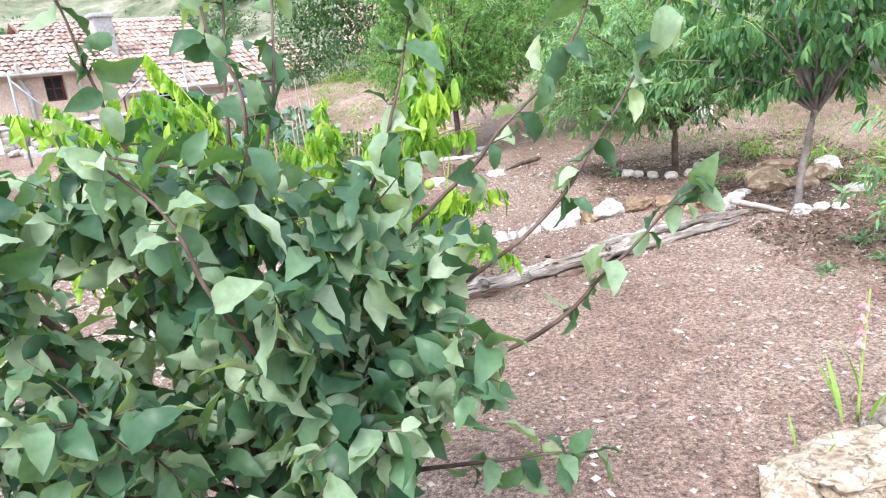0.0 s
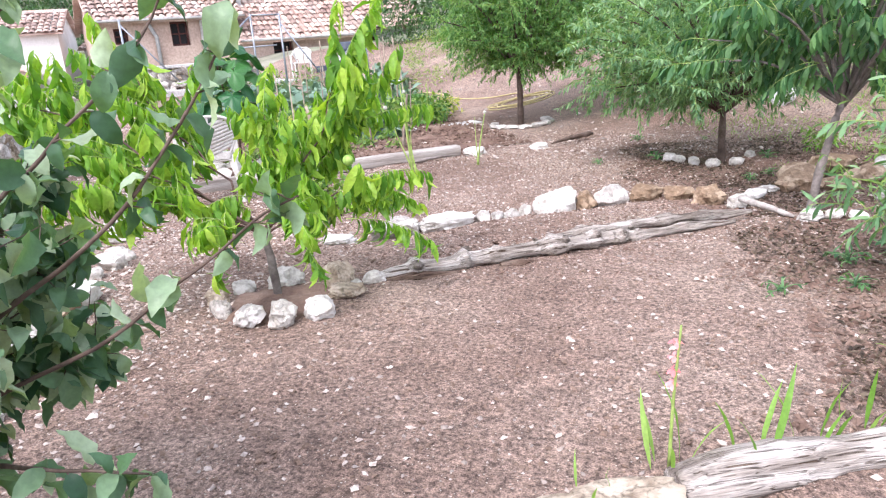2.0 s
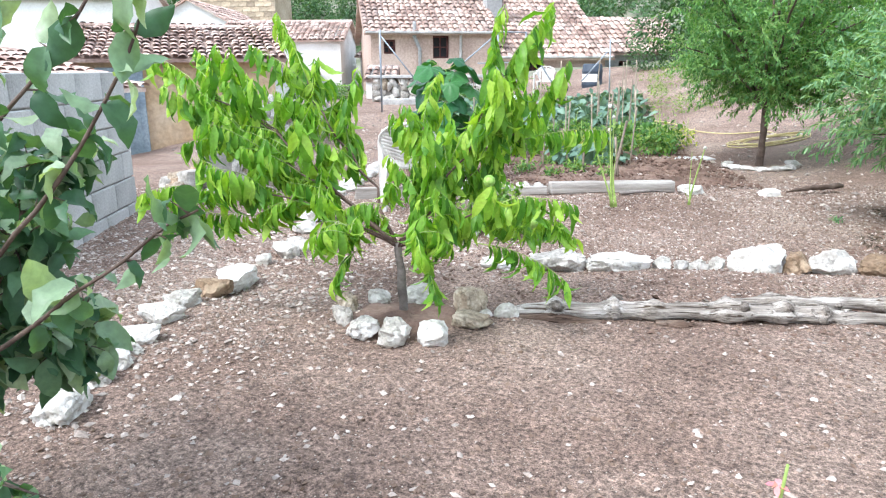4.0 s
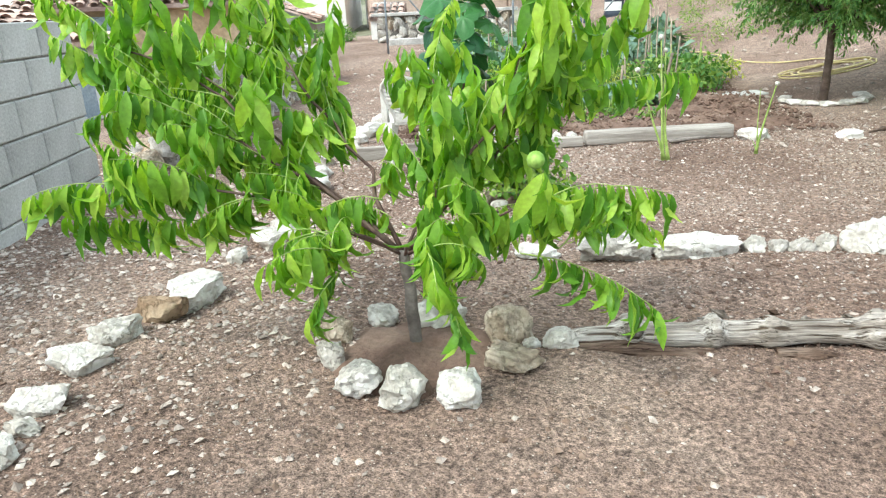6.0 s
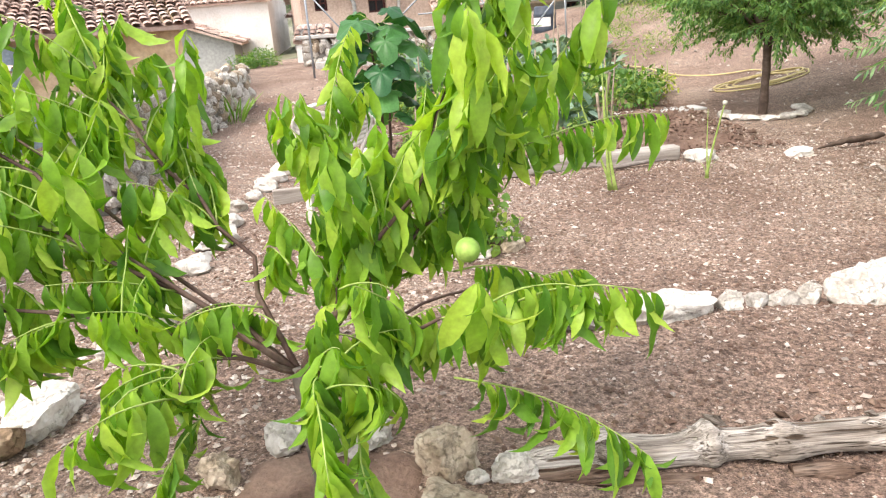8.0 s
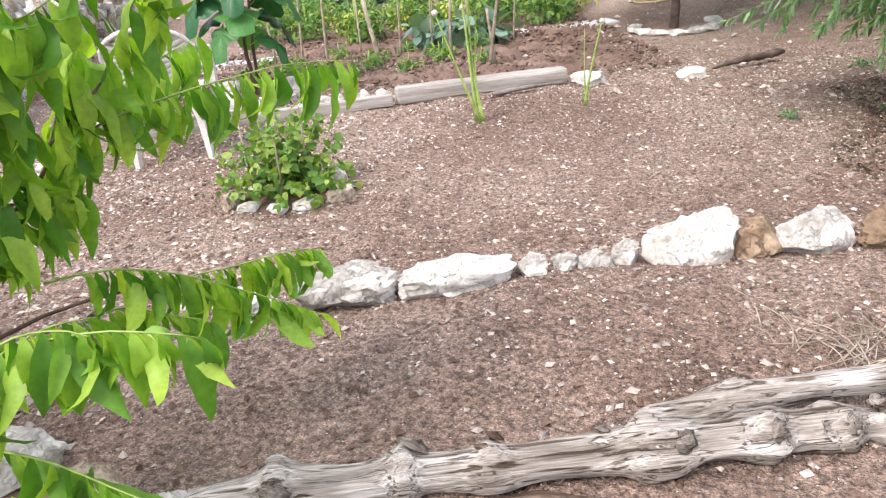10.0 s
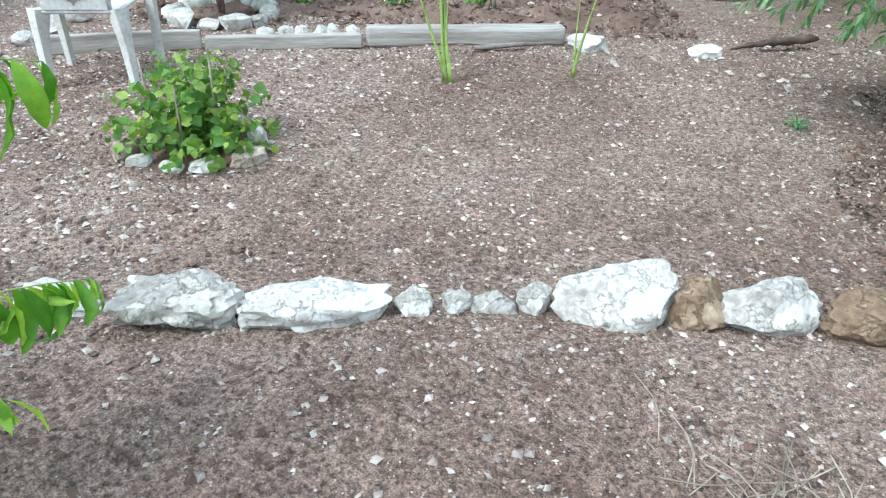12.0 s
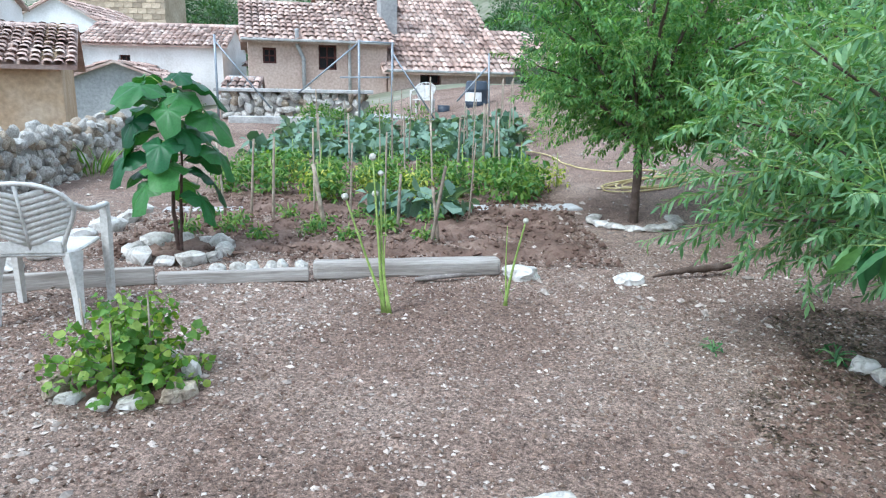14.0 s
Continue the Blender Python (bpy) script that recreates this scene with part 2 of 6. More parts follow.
M = {
    "soil": soil_material(),
    "hill": surface("dry_hillside", (0.07, 0.10, 0.05), (0.17, 0.18, 0.12), (0.32, 0.30, 0.25), 0.25, 1.4, 0.95, 0.3, 0.2),
    "rock_white": rock_surface("white_limestone", (0.33, 0.30, 0.265), (0.60, 0.57, 0.53), (0.73, 0.71, 0.68), 9.0, 0.18, 0.10),
    "rock_brown": rock_surface("brown_tufa", (0.15, 0.10, 0.065), (0.30, 0.21, 0.14), (0.46, 0.36, 0.26), 9.0, 0.35, 0.08),
    "rock_beige": rock_surface("beige_tufa", (0.22, 0.165, 0.12), (0.42, 0.345, 0.265), (0.56, 0.49, 0.40), 12.0, 0.3, 0.06),
    "rock_grey": rock_surface("grey_limestone", (0.25, 0.23, 0.21), (0.49, 0.46, 0.425), (0.67, 0.64, 0.61), 9.0, 0.22, 0.12),
    "pebble": surface("pale_pebble", (0.28, 0.225, 0.19), (0.43, 0.365, 0.32), (0.61, 0.555, 0.505), 20.0, 90.0, 0.9, 0.3, 0.003, 0.2),
    "clod": surface("earth_clod", (0.13, 0.085, 0.06), (0.21, 0.145, 0.11), (0.29, 0.21, 0.165), 20.0, 90.0, 0.95, 0.4, 0.003, 0.1),
    "old_wood": wood_surface("weathered_log_wood", (0.14, 0.115, 0.10), (0.31, 0.28, 0.25), (0.50, 0.47, 0.445)),
    "dark_wood": wood_surface("dark_log_wood", (0.05, 0.03, 0.022), (0.12, 0.08, 0.06), (0.22, 0.17, 0.14)),
    "plank": surface("grey_plank_wood", (0.22, 0.19, 0.17), (0.36, 0.33, 0.30), (0.48, 0.45, 0.42), 4.0, 30.0, 0.9, 0.5, 0.006, 0.0, (0.3, 5.0, 5.0)),
    "bark": surface("young_bark", (0.10, 0.085, 0.075), (0.19, 0.165, 0.15), (0.31, 0.28, 0.26), 9.0, 60.0, 0.85, 0.6, 0.006),
    "bark_dark": surface("dark_bark", (0.05, 0.035, 0.028), (0.10, 0.07, 0.055), (0.17, 0.13, 0.11), 9.0, 60.0, 0.85, 0.6, 0.006),
    "twig_red": surface("reddish_twig", (0.06, 0.035, 0.03), (0.115, 0.07, 0.058), (0.18, 0.13, 0.105), 14.0, 70.0, 0.7, 0.3, 0.003),
    "twig_green": surface("green_shoot", (0.18, 0.26, 0.06), (0.28, 0.38, 0.10), (0.38, 0.46, 0.16), 12.0, 60.0, 0.6, 0.2, 0.003),
    "peach_leaf": leaf_material("peach_leaf", (0.065, 0.18, 0.022), (0.20, 0.37, 0.042), (0.38, 0.52, 0.08), 0.36, 0.40),
    "apple_leaf": leaf_material("apple_leaf", (0.03, 0.08, 0.045), (0.10, 0.19, 0.10), (0.36, 0.45, 0.31), 0.28, 0.40),
    "cherry_leaf": leaf_material("cherry_leaf", (0.03, 0.095, 0.04), (0.065, 0.165, 0.06), (0.14, 0.27, 0.10), 0.28, 0.4),
    "almond_leaf": leaf_material("almond_leaf", (0.08, 0.175, 0.09), (0.155, 0.29, 0.145), (0.28, 0.42, 0.235), 0.35),
    "plum_leaf": leaf_material("plum_leaf", (0.06, 0.155, 0.05), (0.12, 0.25, 0.08), (0.23, 0.38, 0.13), 0.35),
    "broad_leaf": leaf_material("broad_leaf", (0.018, 0.075, 0.032), (0.035, 0.13, 0.048), (0.09, 0.24, 0.055), 0.22, 0.36),
    "currant_leaf": leaf_material("currant_leaf", (0.07, 0.16, 0.03), (0.14, 0.26, 0.05), (0.32, 0.40, 0.10), 0.3),
    "tomato_leaf": leaf_material("vegetable_leaf", (0.05, 0.13, 0.035), (0.09, 0.20, 0.05), (0.24, 0.34, 0.08), 0.3),
    "cabbage_leaf": leaf_material("cabbage_leaf", (0.09, 0.16, 0.12), (0.15, 0.24, 0.18), (0.23, 0.33, 0.25), 0.15),
    "blade": leaf_material("green_blade", (0.10, 0.22, 0.04), (0.17, 0.32, 0.06), (0.26, 0.40, 0.11), 0.3),
    "wood_leaf": leaf_material("woodland_leaf", (0.035, 0.08, 0.035), (0.06, 0.125, 0.05), (0.11, 0.19, 0.08), 0.2),
    "petal": leaf_material("pink_petal", (0.70, 0.18, 0.25), (0.78, 0.28, 0.33), (0.85, 0.42, 0.46), 0.3),
    "seed": surface("pale_seed_head", (0.35, 0.34, 0.28), (0.5, 0.49, 0.42), (0.62, 0.6, 0.54), 30.0, 120.0, 0.9, 0.9, 0.008),
    "plastic": surface("weathered_white_plastic", (0.46, 0.44, 0.41), (0.60, 0.58, 0.55), (0.70, 0.69, 0.66), 6.0, 50.0, 0.5, 0.05, 0.002),
    "block": surface("concrete_block", (0.34, 0.34, 0.33), (0.43, 0.43, 0.42), (0.52, 0.52, 0.51), 3.0, 60.0, 0.92, 0.5, 0.004, 0.06),
    "mortar": surface("mortar", (0.18, 0.17, 0.16), (0.25, 0.24, 0.22), (0.33, 0.31, 0.29), 5.0, 60.0, 0.95, 0.5, 0.006),
    "concrete": surface("pale_concrete", (0.30, 0.29, 0.28), (0.44, 0.43, 0.42), (0.56, 0.55, 0.54), 3.0, 30.0, 0.9, 0.4, 0.006),
    "render_pink": surface("pinkish_render", (0.40, 0.29, 0.24), (0.51, 0.39, 0.33), (0.58, 0.46, 0.40), 0.8, 14.0, 0.92, 0.3, 0.01),
    "render_white": surface("whitewash", (0.62, 0.60, 0.57), (0.74, 0.73, 0.71), (0.80, 0.79, 0.78), 0.7, 12.0, 0.9, 0.2, 0.01),
    "render_grey": surface("grey_render", (0.26, 0.26, 0.26), (0.34, 0.34, 0.34), (0.41, 0.41, 0.40), 0.7, 12.0, 0.9, 0.2, 0.01),
    "render_ochre": surface("ochre_mud_render", (0.34, 0.23, 0.13), (0.48, 0.35, 0.22), (0.58, 0.47, 0.34), 0.9, 10.0, 0.95, 0.5, 0.02),
    "sandstone": surface("tower_sandstone", (0.33, 0.255, 0.175), (0.44, 0.355, 0.26), (0.54, 0.455, 0.35), 0.8, 5.0, 0.95, 0.5, 0.04, 0.16),
    "roof_tile": surface("clay_roof_tile", (0.26, 0.165, 0.135), (0.44, 0.32, 0.27), (0.60, 0.50, 0.445), 1.2, 16.0, 0.9, 0.3, 0.01, 0.22),
    "wood_red": surface("dark_red_shutter", (0.06, 0.02, 0.018), (0.10, 0.035, 0.03), (0.14, 0.06, 0.05), 4.0, 30.0, 0.6, 0.2, 0.004),
    "dark": surface("dark_interior", (0.015, 0.015, 0.017), (0.022, 0.022, 0.024), (0.03, 0.03, 0.032), 2.0, 20.0, 0.7, 0.0),
    "steel": surface("galvanised_steel", (0.22, 0.245, 0.28), (0.30, 0.33, 0.37), (0.40, 0.43, 0.46), 3.0, 40.0, 0.5, 0.1, 0.002, 0.0, None, 0.4),
    "barrel": surface("dark_blue_barrel_plastic", (0.03, 0.04, 0.06), (0.05, 0.065, 0.09), (0.08, 0.10, 0.13), 3.0, 40.0, 0.45, 0.1, 0.002),
    "paper": surface("white_paper_label", (0.6, 0.6, 0.6), (0.7, 0.7, 0.7), (0.78, 0.78, 0.78), 6.0, 40.0, 0.7, 0.0),
    "hose": surface("yellow_hose", (0.48, 0.38, 0.16), (0.60, 0.50, 0.25), (0.70, 0.60, 0.34), 6.0, 40.0, 0.5, 0.1, 0.002),
    "cane": surface("dry_cane", (0.16, 0.13, 0.10), (0.33, 0.27, 0.21), (0.52, 0.46, 0.38), 7.0, 40.0, 0.85, 0.3, 0.004, 0.12),
    "blue_door": surface("faded_blue_paint", (0.20, 0.26, 0.31), (0.28, 0.34, 0.39), (0.36, 0.42, 0.46), 2.0, 20.0, 0.7, 0.2, 0.004),
    "red_earth": surface("red_earth_bank", (0.25, 0.13, 0.08), (0.38, 0.22, 0.15), (0.48, 0.33, 0.25), 0.6, 5.0, 0.95, 0.6, 0.05),
    # dry leaves, coloured darker to carry the shade under the fruit trees
    "litter": leaf_material("shaded_dry_leaf", (0.035, 0.025, 0.018), (0.075, 0.052, 0.036), (0.17, 0.13, 0.09), 0.1),
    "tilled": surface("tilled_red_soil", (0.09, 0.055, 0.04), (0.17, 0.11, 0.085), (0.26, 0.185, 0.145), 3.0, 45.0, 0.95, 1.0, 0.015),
    "yellow_leaf": leaf_material("yellowing_leaf", (0.16, 0.24, 0.05), (0.34, 0.40, 0.07), (0.50, 0.48, 0.12), 0.3),
    "fruit": surface("green_fruit", (0.16, 0.30, 0.05), (0.24, 0.40, 0.08), (0.34, 0.46, 0.12), 9.0, 60.0, 0.5, 0.1, 0.002),
}


# ---- building helpers ----
def mesh_of(name, verts, faces, material, smooth=False):
    me = bpy.data.meshes.new(name)
    me.from_pydata([tuple(v) for v in verts], [], [tuple(int(i) for i in f) for f in faces])
    me.materials.append(M[material])
    if smooth:
        me.polygons.foreach_set("use_smooth", [True] * len(me.polygons))
    me.update()
    return me


def rock_mesh(name, shape, material):
    me = mesh_of(name, *shape, material, True)
    me.set_sharp_from_angle(angle=radians(38))
    return me


def thing(name, label, category, at=(0, 0, 0), turn=0, group="", kind=""):
    ob = new(name)
    ob.matrix_basis = pose(*at, 0, 0, turn)
    ob.empty_display_size = 0.1
    return tagged(ob, label, category, group, kind)


def part(name, data, parent=None, label="", m=None):
    ob = new(name, data)
    if parent is not None:
        ob.parent = parent
    if m is not None:
        ob.matrix_basis = m
    return tagged(ob, label) if label else ob


def joined(*pieces):
    """Joins (verts, faces) pairs into one pair."""
    vs, fs, n = [], [], 0
    for v, f in pieces:
        vs.extend(v)
        fs.extend([tuple(i + n for i in q) for q in f])
        n += len(v)
    return vs, fs


def box(cx, cy, cz, sx, sy, sz, bevel=0.0):
    """A box with chamfered edges as (verts, faces); c is its middle, s its full size."""
    bm = bmesh.new()
    bmesh.ops.create_cube(bm, size=1)
    for v in bm.verts:
        v.co = Vector((v.co.x * sx, v.co.y * sy, v.co.z * sz))
    if bevel:
        bmesh.ops.bevel(bm, geom=bm.edges[:], offset=bevel, segments=1, affect="EDGES", profile=0.5)
    bm.verts.index_update()
    vs = [(v.co.x + cx, v.co.y + cy, v.co.z + cz) for v in bm.verts]
    fs = [[v.index for v in f.verts] for f in bm.faces]
    bm.free()
    return vs, fs


def tube(points, radii, sides=8, lump=0.0, seed=0):
    """A swept tube through points with a radius at each; lump roughens it."""
    pts = [Vector(p) for p in points]
    if isinstance(radii, (int, float)):
        radii = [radii] * len(pts)
    vs, fs = [], []
    ref = Vector((0.31, 0.17, 0.93))
    for i, p in enumerate(pts):
        d = (pts[min(i + 1, len(pts) - 1)] - pts[max(i - 1, 0)]).normalized()
        a = d.cross(ref)
        if a.length < 0.05:
            a = d.cross(Vector((1, 0, 0)))
        a.normalize()
        b = d.cross(a)
        for k in range(sides):
            t = 2 * math.pi * k / sides
            o = a * math.cos(t) + b * math.sin(t)
            r = radii[i] * (1 + (lump * noise.noise(p * 7 + o * 1.3 + Vector((seed, 0, 0))) if lump else 0))
            vs.append(tuple(p + o * r))
    for i in range(len(pts) - 1):
        for k in range(sides):
            k2 = (k + 1) % sides
            fs.append((i * sides + k, i * sides + k2, (i + 1) * sides + k2, (i + 1) * sides + k))
    fs.append(tuple(range(sides - 1, -1, -1)))
    fs.append(tuple((len(pts) - 1) * sides + k for k in range(sides)))
    return vs, fs


def curve_points(ctrl, n):
    """n points along a smooth line through the control points."""
    c = [Vector(p) for p in ctrl]
    c = [c[0] * 2 - c[1]] + c + [c[-1] * 2 - c[-2]]
    out = []
    segs = len(c) - 3
    for i in range(n):
        u = i / (n - 1) * segs
        k = min(int(u), segs - 1)
        t = u - k
        p0, p1, p2, p3 = c[k:k + 4]
        out.append(0.5 * ((2 * p1) + (p2 - p0) * t + (2 * p0 - 5 * p1 + 4 * p2 - p3) * t * t + (3 * p1 - p0 - 3 * p2 + p3) * t ** 3))
    return out


def rock_shape(size, seed, detail=3, rough=0.22, flat=4):
    """A broken stone: a sphere cut by random planes and roughened."""
    rnd = random.Random(seed)
    bm = bmesh.new()
    bmesh.ops.create_icosphere(bm, subdivisions=detail, radius=1)
    planes = []
    for _ in range(flat * 3):
        n = Vector((rnd.gauss(0, 1), rnd.gauss(0, 1), rnd.gauss(0, 0.9))).normalized()
        planes.append((n, rnd.uniform(0.68, 1.05)))
    off = Vector((seed * 3.7, seed * 1.3, seed * 0.7))
    for v in bm.verts:
        if flat:
            v.co /= (abs(v.co.x) ** 3.2 + abs(v.co.y) ** 3.2 + abs(v.co.z) ** 3.2) ** (1 / 3.2)
        for n, d in planes:
            k = v.co.dot(n)
            if k > d:
                v.co -= n * (k - d) * 0.96
        v.co *= 1 + rough * 0.55 * noise.fractal(v.co * 1.9 + off, 0.9, 2.0, 5) + rough * 0.22 * noise.noise(v.co * 5 + off) + rough * 0.16 * abs(noise.noise(v.co * 3.1 + off)) + rough * 0.18 * noise.noise(v.co * 9 + off) + rough * 0.12 * noise.noise(v.co * 17 + off)
    lo = [min(v.co[i] for v in bm.verts) for i in range(3)]
    hi = [max(v.co[i] for v in bm.verts) for i in range(3)]
    for v in bm.verts:
        v.co = Vector([((v.co[i] - lo[i]) / (hi[i] - lo[i]) - 0.5) * size[i] for i in range(3)])
    bm.verts.index_update()
    vs, fs = [tuple(v.co) for v in bm.verts], [[v.index for v in f.verts] for f in bm.faces]
    bm.free()
    return vs, fs


def leaf_sheet(P, D, L, width=0.3, curl=0.9, fold=0.35, rows=4, droop=0.0, seed=0, shape=1.0, twist=0.5):
    """Many leaves at once as numpy (verts, quads). P: stalk ends, D: directions, L: lengths. Each is a folded, curling blade."""
    rng = np.random.default_rng(seed)
    P, D, L = np.asarray(P, float), np.asarray(D, float), np.asarray(L, float)
    n = len(P)
    D = D / np.linalg.norm(D, axis=1, keepdims=True)
    up = np.tile([0.0, 0.0, 1.0], (n, 1)) + rng.normal(0, twist, (n, 3))
    B = np.cross(D, up)
    B /= np.linalg.norm(B, axis=1, keepdims=True) + 1e-9
    N = np.cross(B, D)
    c = curl * rng.uniform(0.4, 1.6, n)
    ph = rng.uniform(0, 6.28, n)
    verts = np.zeros((n, (rows + 1) * 3, 3))
    pos = P.copy()
    for i in range(rows + 1):
        s = i / rows
        th = -c * s
        d = D * np.cos(th)[:, None] + N * np.sin(th)[:, None]
        nn = -D * np.sin(th)[:, None] + N * np.cos(th)[:, None]
        if i:
            pos = pos + d * (L / rows)[:, None]
            pos[:, 2] -= droop * L * s / rows
        w = width * L * 0.5 * (max(math.sin(math.pi * min(1, s ** shape * 0.97 + 0.03)), 0.03)) * rng.uniform(0.92, 1.08, n)
        verts[:, i * 3 + 1] = pos
        side = B * (w * math.cos(fold))[:, None]
        ripple = 1 + 0.55 * np.sin(i * 2.3 + ph)
        lift = nn * (w * math.sin(fold) * ripple)[:, None]
        verts[:, i * 3] = pos - side + lift
        verts[:, i * 3 + 2] = pos + side + lift
    quads = []
    for i in range(rows):
        a = i * 3
        quads += [(a, a + 1, a + 4, a + 3), (a + 1, a + 2, a + 5, a + 4)]
    q = np.array(quads)
    faces = (np.arange(n) * (rows + 1) * 3)[:, None, None] + q[None]
    return verts.reshape(-1, 3), faces.reshape(-1, 4)


def sheet_mesh(name, verts, faces, material, smooth=True):
    me = bpy.data.meshes.new(name)
    v = np.asarray(verts, np.float32)
    f = np.asarray(faces, np.int32)
    me.vertices.add(len(v))
    me.vertices.foreach_set("co", v.ravel())
    me.loops.add(f.size)
    me.loops.foreach_set("vertex_index", f.ravel())
    me.polygons.add(len(f))
    me.polygons.foreach_set("loop_start", np.arange(len(f), dtype=np.int32) * f.shape[1])
    me.update(calc_edges=True)
    me.polygons.foreach_set("use_smooth", [smooth] * len(f))
    me.materials.append(M[material])
    me.validate()
    return me


# ---- the plan: the view axis of the village lies along AHEAD; SIDE is to its right ----
O = Vector((1.59, 4.45))
AHEAD = Vector((-0.4614, 0.8872))
SIDE = Vector((0.8872, 0.4614))
TURN = math.degrees(math.atan2(SIDE.y, SIDE.x))


def rf(r, f, z=0.0):
    p = O + SIDE * r + AHEAD * f
    return Vector((p.x, p.y, z))


def to_rf(x, y):
    d = Vector((x, y)) - O
    return d.dot(SIDE), d.dot(AHEAD)


def smooth(a, b, t):
    t = min(1, max(0, (t - a) / (b - a)))
    return t * t * (3 - 2 * t)


def ground_z(x, y):
    """The lie of the land without its crumbs."""
    r, f = to_rf(x, y)
    z = -0.035 * smooth(0.6, 0.9, f) - 0.065 * smooth(1.5, 2.0, f)
    z += 0.45 * smooth(9.0, 17.0, f)
    z += 0.9 * smooth(2.6, 9.0, r + 0.35 * (f - 4)) * smooth(-6, 1, f) + 5.0 * smooth(6.0, 22.0, r + 0.1 * f)
    z += 60.0 * smooth(55.0, 230.0, f + 0.25 * abs(r))
    z -= 1.2 * smooth(7.0, 12.0, -r) * smooth(2.0, 9.0, f) * (1 - smooth(20, 40, f))
    return z


def on_ground(x, y, lift=0.0):
    return Vector((x, y, ground_z(x, y) + lift))


# ---- ground: one sheet to the hills ----
def axis(lo, hi, step, reach):
    a = list(np.arange(lo, hi + step / 2, step))
    d, v = step, hi
    while v < reach:
        d *= 1.16
        v += d
        a.append(v)
    d, v = step, lo
    while v > -reach:
        d *= 1.16
        v -= d
        a.insert(0, v)
    return a


def build_ground():
    xs, ys = axis(-4.0, 4.2, 0.05, 420), axis(1.2, 9.5, 0.05, 420)
    verts = []
    for y in ys:
        for x in xs:
            z = ground_z(x, y)
            p = Vector((x, y, 0))
            z += 0.022 * noise.noise(p * 1.3) + 0.012 * noise.noise(p * 5.1) + 0.008 * noise.noise(p * 13.0)
            r, f = to_rf(x, y)
            if f > 60:
                z += 3.0 * noise.noise(p * 0.03) * smooth(60, 120, f)
            if r > 5:
                z += 0.35 * noise.noise(p * 0.6) * smooth(5, 9, r)
            verts.append((x, y, z))
    nx = len(xs)
    faces = []
    for j in range(len(ys) - 1):
        for i in range(nx - 1):
            a = j * nx + i
            faces.append((a, a + 1, a + nx + 1, a + nx))
    me = sheet_mesh("ground", verts, faces, "soil")
    me.materials.append(M["hill"])
    slots = []
    for p in me.polygons:
        r, f = to_rf(p.center.x, p.center.y)
        slots.append(1 if f > 24 or r > 7 or r < -9 or f < -25 else 0)
    me.polygons.foreach_set("material_index", slots)
    tagged(new("ground", me), "brown stony garden soil, bare and raked", "ground", kind="structure")


build_ground()

OCTA_V = np.array([(1, 0, 0), (-1, 0, 0), (0, 1, 0), (0, -1, 0), (0, 0, 1), (0, 0, -1)], float)
OCTA_F = np.array([(0, 2, 4), (2, 1, 4), (1, 3, 4), (3, 0, 4), (2, 0, 5), (1, 2, 5), (3, 1, 5), (0, 3, 5)])


def scatter(name, label, material, count, lo, hi, region, seed, flat=0.6, sink=0.3, lift=0.0, keep=None):
    """Small stones strewn over a stretch of the plan, joined."""
    rng = np.random.default_rng(seed)
    pts = []
    while len(pts) < count:
        x, y = rng.uniform(region[0], region[1]), rng.uniform(region[2], region[3])
        dens = 0.5 + 0.5 * noise.noise(Vector((x * 0.8, y * 0.8, seed)))
        if rng.random() < 0.25 + dens and (keep is None or keep(x, y)):
            pts.append((x, y))
    pts = np.array(pts)
    n = len(pts)
    size = lo + (hi - lo) * rng.random(n) ** 3.2
    V = OCTA_V[None] * (1 + rng.normal(0, 0.22, (n, 6, 1)))
    V[:, :, 0] *= rng.uniform(0.7, 1.4, (n, 1))
    V[:, :, 2] *= flat
    a = rng.uniform(0, 6.28, n)
    c, s = np.cos(a)[:, None], np.sin(a)[:, None]
    X, Y = V[:, :, 0] * c - V[:, :, 1] * s, V[:, :, 0] * s + V[:, :, 1] * c
    Z = V[:, :, 2] + rng.normal(0, 0.25, (n, 1)) * X
    zz = np.array([ground_z(x, y) + 0.022 * noise.noise(Vector((x, y, 0)) * 1.3) + 0.012 * noise.noise(Vector((x, y, 0)) * 5.1) for x, y in pts])
    out = np.stack([pts[:, :1] + X * size[:, None], pts[:, 1:] + Y * size[:, None], (zz + lift + size * flat * (1 - 2 * sink))[:, None] + Z * size[:, None]], 2)
    faces = (np.arange(n) * 6)[:, None, None] + OCTA_F[None]
    me = sheet_mesh(name, out.reshape(-1, 3), faces.reshape(-1, 3), material, smooth=False)
    tagged(new(name, me), label, "gravel", kind="stuff")


scatter("pebbles", "pale pebbles strewn over the garden soil", "pebble", 17000, 0.0024, 0.016, (-4.2, 4.2, 1.4, 10.0), 3)
scatter("path_gravel", "pale gravel and stone chips on the trodden path", "pebble", 17000, 0.003, 0.018, (-5.6, -0.8, 1.8, 9.5), 5)
scatter("path_chips", "pale stone chips on the near path", "pebble", 4500, 0.003, 0.018, (-3.4, -0.3, 2.2, 4.6), 6)
scatter("soil_crumbs", "brown crumbs of dry earth on the soil", "clod", 24000, 0.003, 0.014, (-3.0, 4.2, 1.4, 9.5), 7, 0.7)
scatter("grit", "fine pale grit over the middle of the garden", "pebble", 20000, 0.003, 0.011, (-3.4, 3.6, 5.0, 10.6), 15)
scatter("dark_crumbs", "dark crumbs of damp earth on the soil", "tilled", 16000, 0.004, 0.015, (-2.6, 4.2, 4.4, 10.4), 16, 0.7)
